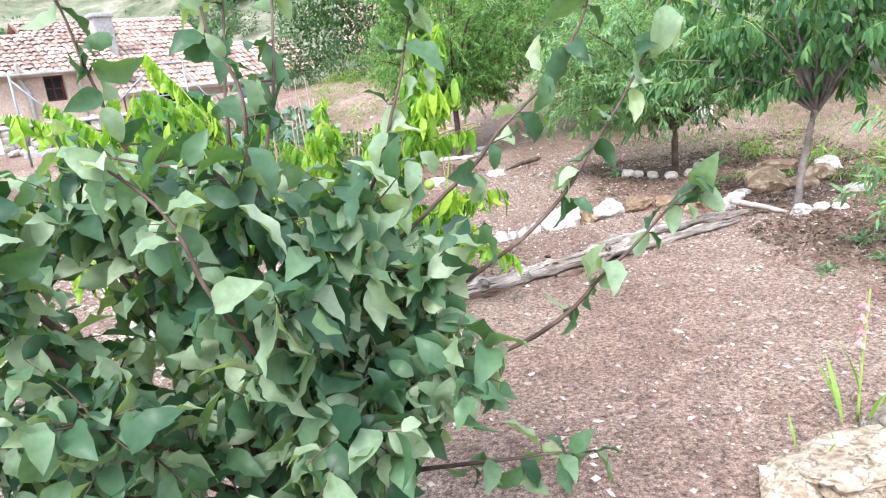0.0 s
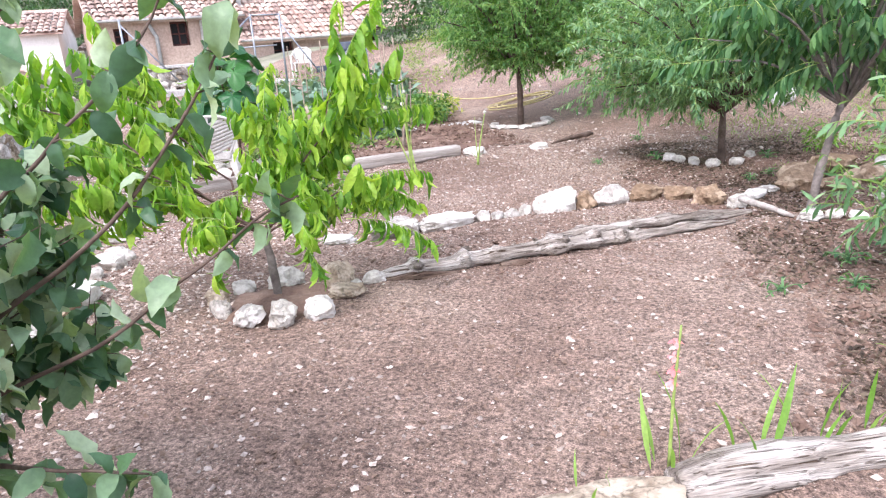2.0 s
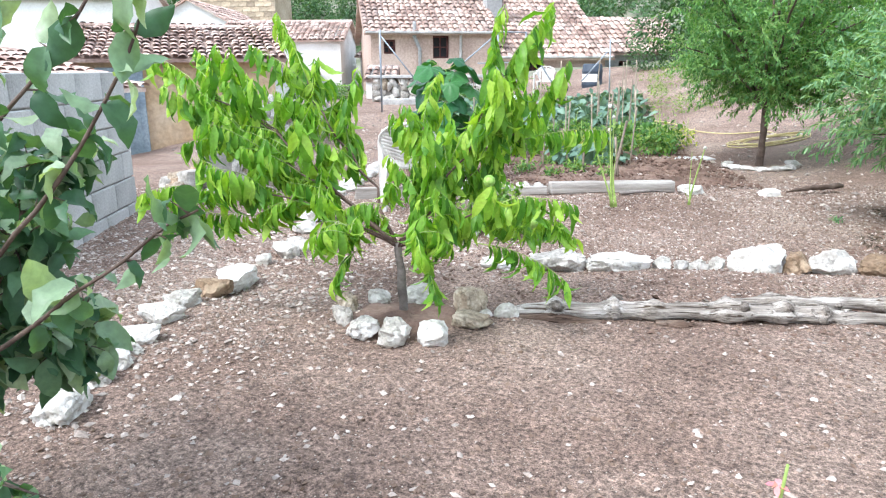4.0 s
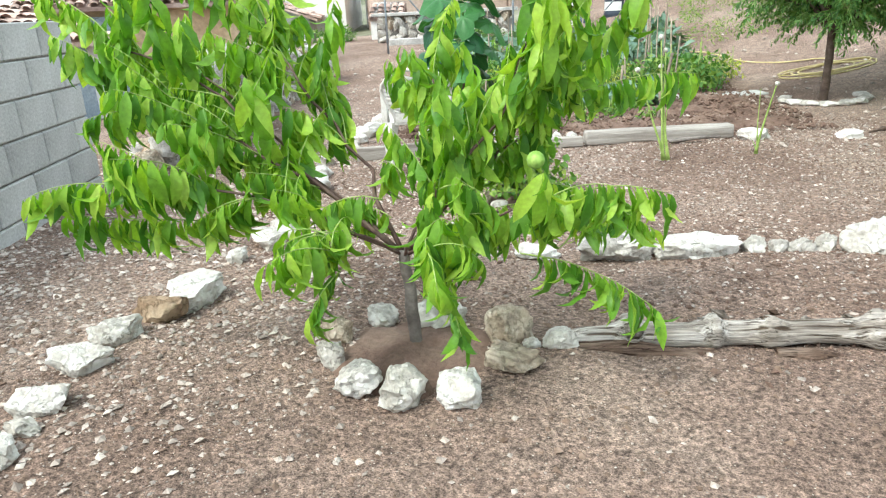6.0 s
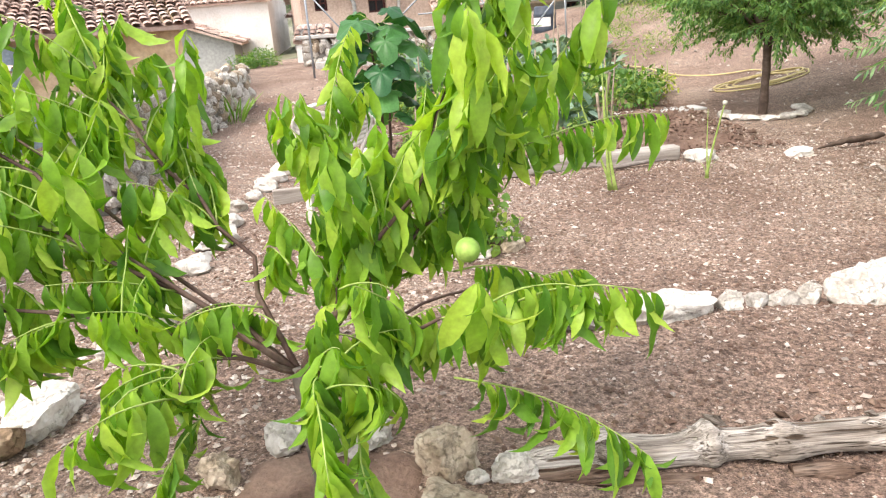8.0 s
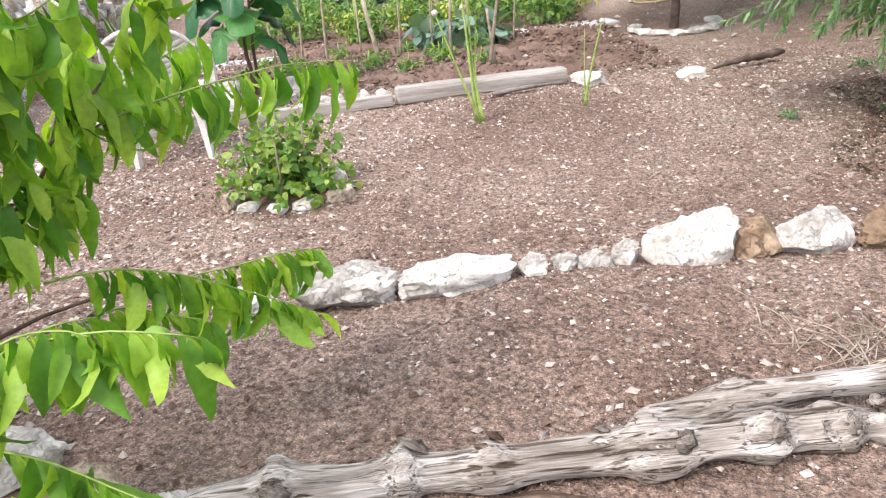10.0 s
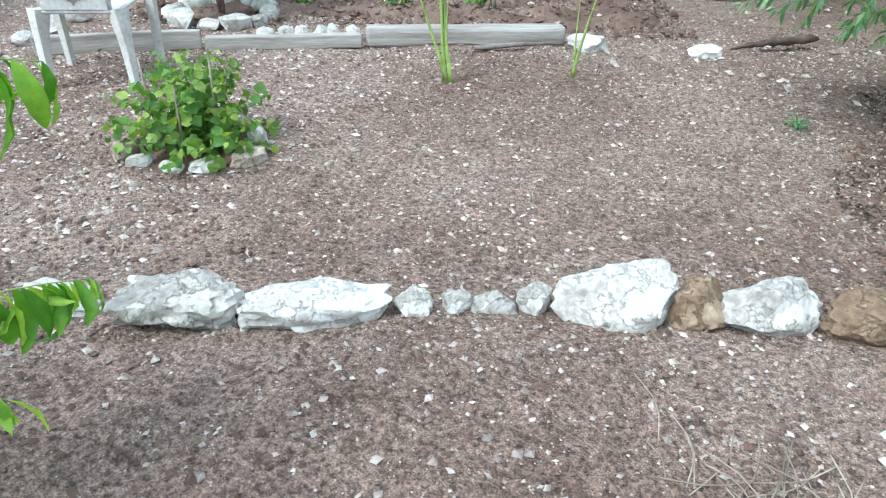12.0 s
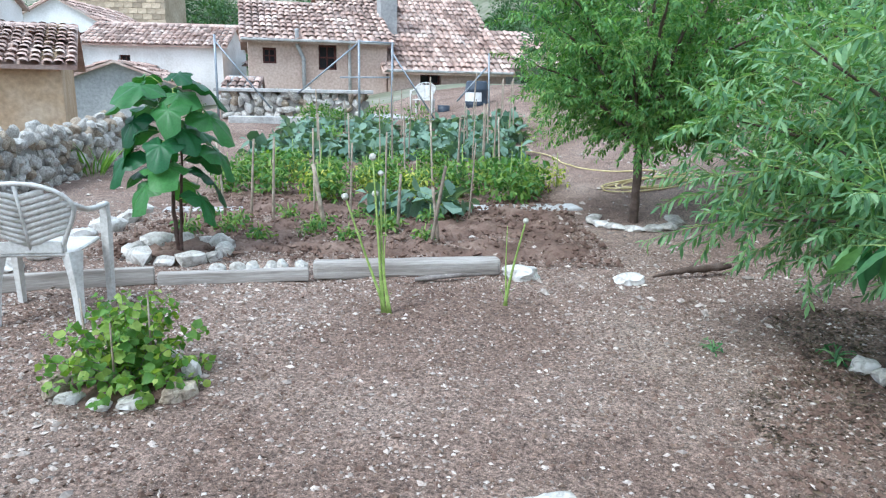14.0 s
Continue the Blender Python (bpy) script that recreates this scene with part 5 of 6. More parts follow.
def build_bush():
    b = on_ground(BUSH.x, BUSH.y, 0)
    bush = thing("currant_bush", "low currant bush with lobed green and yellowish leaves", "bush", b)
    c = Crown(81)
    for k in range(46):
        a = k * 2.4
        u = (k + 0.5) / 46
        c.shoot((0.10 * math.cos(a) * u, 0.08 * math.sin(a) * u, 0.02), (math.cos(a) * u * 1.2, math.sin(a) * u * 1.0, 0.95 - 0.55 * u), 0.26 + 0.12 * (1 - u) + 0.08 * c.rnd.random(), 0.5, 5)
    finish_crown(bush, c, "currant_leaf", "bark", 0.003, 0.021, 0.054, 0.7, 0.1, 1.0, 0.6, 0.3, 5, 120, 0.7, "lobed green leaves", 0.7)
    for x, y, h in ((-0.17, -0.08, 0.40), (0.10, 0.04, 0.46), (0.05, -0.12, 0.34)):
        v, f = tube([(x, y, 0), (x * 1.15, y, h)], [0.006, 0.004], 6)
        part("cut_stem", mesh_of("cut_stem", v, f, "cane", True), bush)


build_bush()


def seed_stalk(at, tips, label):
    th = thing("onion_plant", label, "plant", at, 0, "seeding onions")
    for k, (x, y, z, r) in enumerate(tips):
        pts = curve_points([(0.015 * k, 0, 0), (x * 0.4, y * 0.4, z * 0.45), (x, y, z)], 10)
        v, f = tube(pts, [(0.011 if r else 0.008) - 0.006 * i / 9 for i in range(10)], 7)
        part("stalk", mesh_of("stalk", v, f, "twig_green", True), th)
        if r:
            v, f = rock_shape((r * 2, r * 2, r * 2), 500 + k, 3, 0.25, 0)
            part("seed_head", mesh_of("seed_head", v, f, "seed", True), th, "round pale seed head", Matrix.Translation((x, y, z)))
    rnd = random.Random(4)
    for k in range(2):
        a = k * 1.3
        v, q = leaf_sheet([(0, 0, 0)], [(math.cos(a) * 0.3, math.sin(a) * 0.3, 1)], [rnd.uniform(0.15, 0.28)], 0.07, 0.7, 0.2, 5, 0, k)
        part("leaf", sheet_mesh("leaf", v, q, "blade"), th)


seed_stalk(on_ground(*rf(-0.37, 3.99).xy), [(-0.055, -0.02, 0.96, 0.022), (-0.05, 0.0, 0.74, 0.02), (-0.20, -0.10, 0.72, 0.022), (-0.03, 0.03, 0.86, 0.018), (0.03, 0.0, 0.62, 0)], "seeding onion with tall green stalks and pale round heads")
seed_stalk(on_ground(*rf(0.40, 4.18).xy), [(0.10, 0.05, 0.56, 0.018), (-0.01, 0.02, 0.52, 0)], "thin seeding onion with a small pale head")


def blades(name, label, at, n, height, spread, seed, width=0.07, category="plant"):
    th = thing(name, label, category, at)
    rnd = random.Random(seed)
    for k in range(n):
        a = k * 2.4
        v, q = leaf_sheet([(spread * 0.4 * math.cos(a), spread * 0.4 * math.sin(a), 0)], [(spread * math.cos(a) * 1.4, spread * math.sin(a) * 1.4, 1)], [height * rnd.uniform(0.6, 1.1)], width, 0.4, 0.35, 6, 0, seed + k)
        part("blade", sheet_mesh("blade", v, q, "blade"), th)
    return th


blades("iris", "clump of tall green iris leaves by the stone wall", on_ground(*rf(-5.0, 9.6).xy), 26, 0.62, 0.35, 31, 0.08)


def gladiolus(x, y, h, tilt, flowers, seed):
    th = blades("gladiolus", "pink gladiolus with sword-shaped leaves" if flowers else "gladiolus shoot with sword-shaped leaves", on_ground(x, y), 5 if flowers else 4, h * 0.6 if flowers else h, 0.13, seed, 0.075)
    if flowers:
        pts = curve_points([(0, 0, 0), (tilt * 0.3, 0, h * 0.5), (tilt, 0.0, h)], 9)
        v, f = tube(pts, [0.006 - 0.003 * i / 8 for i in range(9)], 6)
        part("flower_stalk", mesh_of("flower_stalk", v, f, "twig_green", True), th)
        rnd = random.Random(seed)
        for k in range(flowers):
            p = pts[8].lerp(pts[5], k / flowers) + Vector((-0.012, 0, -0.05))
            P = [p] * 6
            D = [(math.cos(a) * 0.9 - 0.5, math.sin(a) * 0.9, 0.4 * math.sin(a * 2)) for a in np.arange(6) * 1.047]
            v, q = leaf_sheet(P, D, [0.024] * 6, 0.6, 0.7, 0.2, 3, 0, k)
            part("flower", sheet_mesh("flower", v, q, "petal"), th, "pink petals")


gladiolus(1.59, 2.84, 0.46, 0.02, 4, 41)
gladiolus(1.825, 2.90, 0.34, 0, 0, 42)
gladiolus(2.01, 2.99, 0.28, 0, 0, 43)
gladiolus(1.37, 2.66, 0.14, 0, 0, 44)
gladiolus(2.35, 3.10, 0.22, 0.02, 2, 45)
gladiolus(2.16, 3.08, 0.22, 0, 0, 46)


def herb(name, label, category, leaf, seed, shoots, reach, rise, step, size, width, group, material="twig_green"):
    th = thing(name, label, category, (0, 0, 0), 0, group)
    c = Crown(seed)
    for k in range(shoots):
        a = k * 2.4
        z = rise * (0.1 + 0.75 * k / shoots)
        c.shoot((0.01 * math.cos(a), 0.01 * math.sin(a), z * 0.6), (math.cos(a), math.sin(a), 0.55 + 0.6 * k / shoots), reach * c.rnd.uniform(0.7, 1.15), 0.9, 5)
    finish_crown(th, c, leaf, material, 0.004, step, size, 0.6, 0.15, width, 0.6, 0.2, 3)
    v, f = tube([(0, 0, -0.02), (0.01, 0, rise * 0.5), (0, 0.01, rise * 0.9)], [0.009, 0.007, 0.004], 6)
    part("stem", mesh_of("stem", v, f, material, True), th)
    return th


def repeat(proto, spots, seed, lo=0.8, hi=1.2):
    """Puts the first at the first spot and copies at the others."""
    rnd = random.Random(seed)
    for k, (x, y) in enumerate(spots):
        s = rnd.uniform(lo, hi)
        m = Matrix.Translation(on_ground(x, y)) @ pose(0, 0, 0, 0, 0, rnd.uniform(0, 360)) @ Matrix.Scale(s, 4)
        if k == 0:
            proto.matrix_basis = m
        else:
            copy_thing(proto, m).matrix_basis = m


rnd = random.Random(8)
pepper = [herb("pepper_plant", "small green pepper plant in the tilled bed", "plant", "tomato_leaf", 600 + k, 12, 0.12, 0.20, 0.02, 0.07, 0.42, "pepper plants") for k in range(2)]
for k in range(2):
    repeat(pepper[k], [rf(-2.3 + 0.36 * i + rnd.uniform(-0.06, 0.06), 5.9 + 0.55 * ((i + k) % 2) + 0.3 * k + rnd.uniform(-0.1, 0.1)).xy for i in range(7)], k)
tomato = [herb("tomato_plant", "bushy green tomato plant tied to a stake", "plant", "tomato_leaf", 620 + k, 30, 0.30, 0.62, 0.028, 0.085, 0.5, "tomato plants") for k in range(3)]
for k in range(3):
    repeat(tomato[k], [rf(-2.6 + 0.46 * i + rnd.uniform(-0.2, 0.2), 8.2 + 0.9 * k + rnd.uniform(-0.35, 0.35)).xy for i in range(9)], 10 + k, 0.55, 1.2)
pale = herb("yellowing_plant", "yellowing bean plant among the tomatoes", "plant", "yellow_leaf", 630, 18, 0.20, 0.55, 0.03, 0.07, 0.5, "yellowing plants")
repeat(pale, [rf(r, f).xy for r, f in ((-1.5, 7.9), (-1.0, 8.6), (-0.35, 8.0), (1.2, 8.8), (-2.0, 9.2), (0.5, 9.3), (1.5, 9.2))], 15, 0.6, 1.1)
cabbage = [herb("cabbage", "blue-green cabbage with broad leaves", "vegetable", "cabbage_leaf", 640 + k, 14, 0.22, 0.22, 0.05, 0.20, 0.75, "cabbages") for k in range(2)]
for k in range(2):
    repeat(cabbage[k], [rf(-3.0 + 0.46 * i + rnd.uniform(-0.1, 0.1), 11.6 + 1.1 * k + rnd.uniform(-0.3, 0.3)).xy for i in range(10)] + [rf(0.55 * k - 0.6, 7.2).xy] + [rf(-3 + 0.6 * i, 13.6 + k).xy for i in range(8)], 20 + k, 0.9, 1.4)
weed = herb("weed", "small green weed on the soil", "plant", "cherry_leaf", 660, 8, 0.09, 0.08, 0.02, 0.04, 0.4, "weeds", "almond_leaf")
repeat(weed, [(2.55, 4.4), (2.62, 4.75), (2.2, 4.3), (2.9, 4.9), (3.1, 4.5), (2.6, 7.3), (2.8, 7.5), (1.9, 8.4), (2.4, 8.0), (1.3, 8.2), (3.2, 5.6), (2.7, 5.7), (2.95, 8.3), (1.75, 9.7), (2.5, 9.5)], 33, 0.5, 1.3)
big_weed = herb("leafy_weed", "leafy green plant by the fruit trees", "plant", "blade", 661, 14, 0.20, 0.30, 0.03, 0.10, 0.28, "leafy weeds")
repeat(big_weed, [(3.3, 5.3), (3.1, 4.0), (3.5, 5.0), (2.7, 3.5), (3.6, 5.9), (3.5, 8.6), (3.9, 7.9), (4.2, 7.2), (-3.3, 13.2), (1.6, 12.6), (-6.6, 15.4)], 34, 0.7, 1.3)


# tilled bed under the vegetables
def tilled_bed():
    verts, faces, nx, ny = [], [], 100, 130
    for j in range(ny + 1):
        for i in range(nx + 1):
            r, f = -3.1 + 4.7 * i / nx, 4.95 + 6.6 * j / ny
            p = rf(r, f)
            edge = min(r + 3.1, 1.6 - r, f - 4.95, 11.55 - f) + 0.25 * noise.noise(p * 1.7)
            z = ground_z(p.x, p.y) - 0.05 + 0.065 * smooth(0.0, 0.6, edge) + 0.035 * noise.noise(p * 4) + 0.04 * noise.noise(p * 11) + 0.02 * noise.noise(p * 23) + 0.015 * math.sin(f * 7)
            verts.append((p.x, p.y, z))
    for j in range(ny):
        for i in range(nx):
            a = j * (nx + 1) + i
            faces.append((a, a + 1, a + nx + 2, a + nx + 1))
    tagged(new("vegetable_bed", sheet_mesh("vegetable_bed", verts, faces, "tilled")), "dark reddish tilled soil of the vegetable bed", "soil", kind="structure")


tilled_bed()


def in_bed(x, y):
    r, f = to_rf(x, y)
    return -2.9 < r < 1.4 and 5.05 < f < 10.5


scatter("bed_clods", "reddish clods of earth on the tilled bed", "tilled", 9000, 0.006, 0.034, (-7.5, 1.2, 7.2, 16.0), 12, 0.75, 0.4, 0.03, in_bed)


# stakes among the vegetables
def stake(at, h, r, lean, az, label="dry cane stake in the vegetable bed"):
    ob_pts = [(0, 0, -0.03), (lean * 0.5 * math.cos(az), lean * 0.5 * math.sin(az), h * 0.5), (lean * math.cos(az), lean * math.sin(az), h)]
    v, f = tube(curve_points(ob_pts, 6), [r, r, r * 0.95, r * 0.9, r * 0.85, r * 0.8], 6, 0.2, h)
    ob = new("stake", mesh_of("stake", v, f, "cane", True))
    ob.matrix_basis = Matrix.Translation(at)
    tagged(ob, label, "stake", "vegetable stakes")


for r, f, h, rad, lean in ((-1.15, 6.4, 0.62, 0.024, -0.10), (-0.12, 5.8, 0.70, 0.018, 0.12), (-0.05, 5.9, 0.5, 0.018, -0.06), (-0.95, 6.7, 0.8, 0.012, 0.03), (-0.62, 6.9, 0.9, 0.012, 0.02), (-0.45, 6.35, 0.55, 0.018, 0.03), (-1.7, 6.6, 0.85, 0.014, 0.04),
                         (-2.0, 6.9, 0.8, 0.014, 0.06), (-2.3, 7.0, 0.75, 0.013, -0.05), (-1.4, 7.2, 0.9, 0.012, 0.0), (0.25, 7.0, 0.8, 0.011, 0.05), (-2.45, 6.3, 0.5, 0.012, 0.15)):
    stake(on_ground(*rf(r, f).xy), h, rad, lean, radians(TURN))
for i in range(26):
    p = rf(-2.6 + 4.0 * rnd.random(), 8.0 + 6.5 * rnd.random())
    stake(on_ground(p.x, p.y), rnd.uniform(0.8, 1.15), rnd.uniform(0.010, 0.018), rnd.uniform(-0.08, 0.08), rnd.uniform(0, 6))


# concrete channel through the vegetables, yellow hose
def slab(name, a, b, w, h, z, label, category, material, kind=""):
    a, b = Vector(a), Vector(b)
    d = b - a
    v, f = box(0, 0, 0, d.length, w, h, 0.012)
    ob = new(name, mesh_of(name, v, f, material))
    m = (a + b) / 2
    ob.matrix_basis = pose(m.x, m.y, z, 0, 0, math.degrees(math.atan2(d.y, d.x)))
    return tagged(ob, label, category, kind=kind)


slab("irrigation_channel", rf(-3.0, 7.15), rf(-2.2, 7.27), 0.22, 0.10, -0.125, "pale concrete irrigation kerb across the vegetable bed", "kerb", "concrete")
slab("irrigation_channel", rf(0.32, 7.61), rf(1.55, 7.86), 0.34, 0.10, -0.125, "pale concrete irrigation kerb across the vegetable bed", "kerb", "concrete")
pts = []
for i in range(70):
    t = i / 69
    a = t * 2 * math.pi * 4
    pts.append(rf(2.65 + (0.48 + 0.16 * math.sin(t * 9)) * math.cos(a), 8.75 + (0.28 + 0.06 * math.sin(t * 7)) * math.sin(a)))
for i in range(30):
    t = i / 29
    pts.append(rf(2.9 - 1.6 * t + 0.18 * math.sin(t * 9), 9.0 + 2.6 * t + 0.12 * math.sin(t * 14)))
pts = [on_ground(p.x, p.y, 0.02 + 0.012 * ((i // 17) % 4)) for i, p in enumerate(pts)]
v, f = tube(pts, 0.011, 6)
tagged(new("garden_hose", mesh_of("garden_hose", v, f, "hose", True)), "yellow garden hose coiled on the soil", "hose")


# ---- walls ----
def stone_wall(name, label, a, b, height, thick, seed, size=0.2, rows=5, both=False):
    a, b = Vector(a), Vector(b)
    d = b - a
    n = int(d.length / size)
    w = thing(name, label, "wall", (a.x, a.y, 0), math.degrees(math.atan2(d.y, d.x)), kind="structure")
    rnd = random.Random(seed)
    kinds = []
    for k in range(8):
        kinds.append(rock_mesh("stone", rock_shape((1, 1, 1), seed + k, 2, 0.3), ("rock_grey", "rock_white", "rock_beige", "rock_white")[k % 4]))
    z0 = min(ground_z(a.x, a.y), ground_z(b.x, b.y))
    v, f = box(d.length / 2, 0, z0 + height * 0.46 - 0.1, d.length, thick * 0.6, height * 0.9 + 0.2, 0.02)
    part("core", mesh_of("core", v, f, "mortar"), w, "earth and rubble core")
    h = height / rows
    for j in range(rows + 1):
        for i in range(n):
            g = ground_z(*(a + d * (i + 0.5) / n).xy)
            s = size * rnd.uniform(0.75, 1.5)
            faces = (1, -1) if both or j == rows else (-1,)
            for side in faces:
                y = side * thick * 0.32 + rnd.uniform(-0.03, 0.03)
                top = j == rows
                ob = part("stone", kinds[rnd.randrange(8)], w)
                ob.matrix_basis = pose((i + 0.5 + rnd.uniform(-0.4, 0.4)) * size, y, g + (j + 0.45) * h * (0.95 if top else 1) + rnd.uniform(-0.05, 0.05), rnd.uniform(0, 360), rnd.uniform(0, 360), rnd.uniform(0, 360)) @ Matrix.Diagonal((s * 1.1, s * rnd.uniform(0.7, 1.0), h * rnd.uniform(0.8, 1.35), 1))
    return w


stone_wall("wall_dry_stone", "rough dry-stone wall of grey and white stones", rf(-4.40, 4.2), rf(-5.14, 7.4), 0.80, 0.5, 700, 0.165, 6)
stone_wall("wall_dry_stone_far", "lower stretch of the rough dry-stone wall", rf(-5.15, 7.42), rf(-5.35, 11.2), 0.62, 0.5, 705, 0.155, 5)
stone_wall("wall_yard", "low dry-stone wall with a pale concrete coping", rf(-5.4, 16.6), rf(-1.9, 16.9), 0.50, 0.4, 720, 0.24, 3)
slab("wall_coping", rf(-5.5, 16.55), rf(-1.8, 16.85), 0.45, 0.08, 1.02, "pale concrete coping on the yard wall", "coping", "concrete", "structure")
slab("yard_slab", rf(-2.2, 17.6), rf(1.8, 18.0), 1.9, 0.12, 0.38, "pale concrete yard in front of the house", "yard", "concrete", "structure")
slab("path_kerb", rf(-4.9, 15.6), rf(-2.6, 15.8), 0.3, 0.2, 0.36, "pale concrete kerb below the yard wall", "kerb", "concrete", "structure")


def block_wall(a, b, rows, label):
    a, b = Vector(a), Vector(b)
    d = b - a
    L, H = 0.50, 0.24
    w = thing("wall_concrete_block", label, "wall", (a.x, a.y, 0), math.degrees(math.atan2(d.y, d.x)), kind="structure")
    v, f = box(0, 0, 0, L - 0.012, 0.2, H - 0.012, 0.008)
    whole = mesh_of("block", v, f, "block")
    v, f = box(0, 0, 0, L / 2 - 0.012, 0.2, H - 0.012, 0.008)
    half = mesh_of("block", v, f, "block")
    n = int(d.length / L)
    v, f = box(n * L / 2, 0.0, rows * H / 2 - 0.1, n * L - 0.04, 0.16, rows * H + 0.16, 0.0)
    part("mortar_core", mesh_of("mortar_core", v, f, "mortar"), w, "grey mortar joints")
    for j in range(-1, rows):
        for i in range(n + (j % 2)):
            odd = j % 2
            x = (i + 0.5 - 0.5 * odd) * L
            me = whole
            if odd and i == 0:
                me, x = half, L / 4
            if odd and i == n:
                me, x = half, n * L - L / 4
            part("block", me, w, "", pose(x, 0.004 * math.sin(i * 7 + j), (j + 0.5) * H))


block_wall(rf(-4.12, -1.0), rf(-5.06, 3.75), 5, "grey concrete block wall with open joints")


# ---- village houses ----
def roof_tiles(width, run, rise, pitch_x, pitch_y, seed):
    """Curved clay tiles on a slope that climbs along +y from the eave at (0, 0, 0)."""
    rng = np.random.default_rng(seed)
    cols, length = int(width / pitch_x), math.hypot(run, rise)
    rows = int(length / pitch_y)
    a = np.linspace(0, math.pi, 5)
    V, F, n = [], [], 0
    ang = math.atan2(rise, run)
    for i in range(cols):
        for j in range(rows):
            x0 = (i + 0.5) * width / cols + rng.normal(0, 0.012)
            s0 = j * pitch_y - 0.06 + rng.normal(0, 0.015)
            hgt = 0.02 + rng.normal(0, 0.008)
            for s, r, lift in ((s0, pitch_x * 0.50, 0.035), (s0 + pitch_y * 1.1, pitch_x * 0.40, 0.0)):
                for t in a:
                    x, up = x0 + r * math.cos(t), hgt + lift + 0.55 * r * math.sin(t)
                    V.append((x, s * math.cos(ang) - up * math.sin(ang), s * math.sin(ang) + up * math.cos(ang)))
            for k in range(4):
                F.append((n + k, n + k + 1, n + 6 + k, n + 5 + k))
            n += 10
    return V, F


def house(name, label, at, turn, w, d, eave, ridge, wall, windows=(), base=-1.5, ridge_at=0.5, tile=0.22, gable_front=False, seed=0, over=0.25):
    """Front wall along local x at y = 0; the roof climbs back to a ridge and down again, or across when the gable is in front."""
    h = thing(name, label, "house", (at[0], at[1], 0), turn)
    # walls as one shell with openings cut by strips in the front
    pieces = []
    xs = sorted({0.0, w, *[x for q in windows for x in (q[0], q[0] + q[2])]})
    zs = sorted({base, eave, *[z for q in windows for z in (q[1], q[1] + q[3])]})
    for i in range(len(xs) - 1):
        for j in range(len(zs) - 1):
            cx, cz = (xs[i] + xs[i + 1]) / 2, (zs[j] + zs[j + 1]) / 2
            if any(q[0] < cx < q[0] + q[2] and q[1] < cz < q[1] + q[3] for q in windows):
                continue
            pieces.append(box(cx, 0.2, cz, xs[i + 1] - xs[i], 0.4, zs[j + 1] - zs[j]))
    sides = [box(0.2, d / 2 + 0.2, (base + eave) / 2, 0.4, d - 0.4, eave - base), box(w - 0.2, d / 2 + 0.2, (base + eave) / 2, 0.4, d - 0.4, eave - base), box(w / 2, d - 0.2, (base + eave) / 2, w - 0.8, 0.4, eave - base)]
    gables = []
    ry = d * ridge_at
    if gable_front:
        for y in (0.0, d - 0.4):
            gables.append(([(0, y, eave), (w, y, eave), (w / 2, y, ridge), (0, y + 0.4, eave), (w, y + 0.4, eave), (w / 2, y + 0.4, ridge)], [(0, 1, 2), (5, 4, 3), (0, 2, 5, 3), (2, 1, 4, 5), (1, 0, 3, 4)]))
    else:
        for x in (0.0, w - 0.4):
            gables.append(([(x, 0, eave), (x, d, eave), (x, ry, ridge), (x + 0.4, 0, eave), (x + 0.4, d, eave), (x + 0.4, ry, ridge)], [(2, 1, 0), (3, 4, 5), (0, 3, 5, 2), (2, 5, 4, 1), (1, 4, 3, 0)]))
    v, f = joined(*pieces)
    me = mesh_of("wall", v, f, wall)
    bm = bmesh.new()
    bm.from_mesh(me)
    bmesh.ops.remove_doubles(bm, verts=bm.verts[:], dist=0.001)
    bm.to_mesh(me)
    bm.free()
    part("wall", me, h)
    for s in sides:
        part("wall", mesh_of("wall", *s, wall), h)
    for s in gables:
        part("gable", mesh_of("gable", *s, wall), h)
    for q in windows:
        win = part("window", mesh_of("window", *box(q[0] + q[2] / 2, 0.30, q[1] + q[3] / 2, q[2], 0.04, q[3]), "dark"), h, "small dark window")
        fr = joined(box(q[0] + 0.03, 0.24, q[1] + q[3] / 2, 0.06, 0.06, q[3]), box(q[0] + q[2] - 0.03, 0.24, q[1] + q[3] / 2, 0.06, 0.06, q[3]), box(q[0] + q[2] / 2, 0.24, q[1] + 0.03, q[2] - 0.12, 0.06, 0.06), box(q[0] + q[2] / 2, 0.24, q[1] + q[3] - 0.03, q[2] - 0.12, 0.06, 0.06),
                    box(q[0] + q[2] / 2, 0.24, q[1] + q[3] / 2, 0.04, 0.05, q[3] - 0.12), box(q[0] + q[2] / 2, 0.235, q[1] + q[3] / 2, q[2] - 0.12, 0.05, 0.04))
        part("window_frame", mesh_of("window_frame", *fr, "wood_red"), win, "dark red wooden frame")
    roof_me = []
    if gable_front:
        run, rise = w / 2, ridge - eave
        for sgn in (0, 1):
            V, F = roof_tiles(d + 2 * over, run + over, rise * (run + over) / run, tile, tile * 1.7, seed + sgn)
            T = Matrix.Translation((-over if sgn == 0 else w + over, d + over if sgn == 0 else -over, eave - rise * over / run)) @ pose(0, 0, 0, 0, 0, -90 if sgn == 0 else 90)
            roof_me.append(([tuple(T @ Vector(p)) for p in V], F))
        under = ([(-over, -over, eave - rise * over / run), (w / 2, -over, ridge), (w + over, -over, eave - rise * over / run), (-over, d + over, eave - rise * over / run), (w / 2, d + over, ridge), (w + over, d + over, eave - rise * over / run)], [(0, 1, 4, 3), (1, 2, 5, 4)])
    else:
        rise = ridge - eave
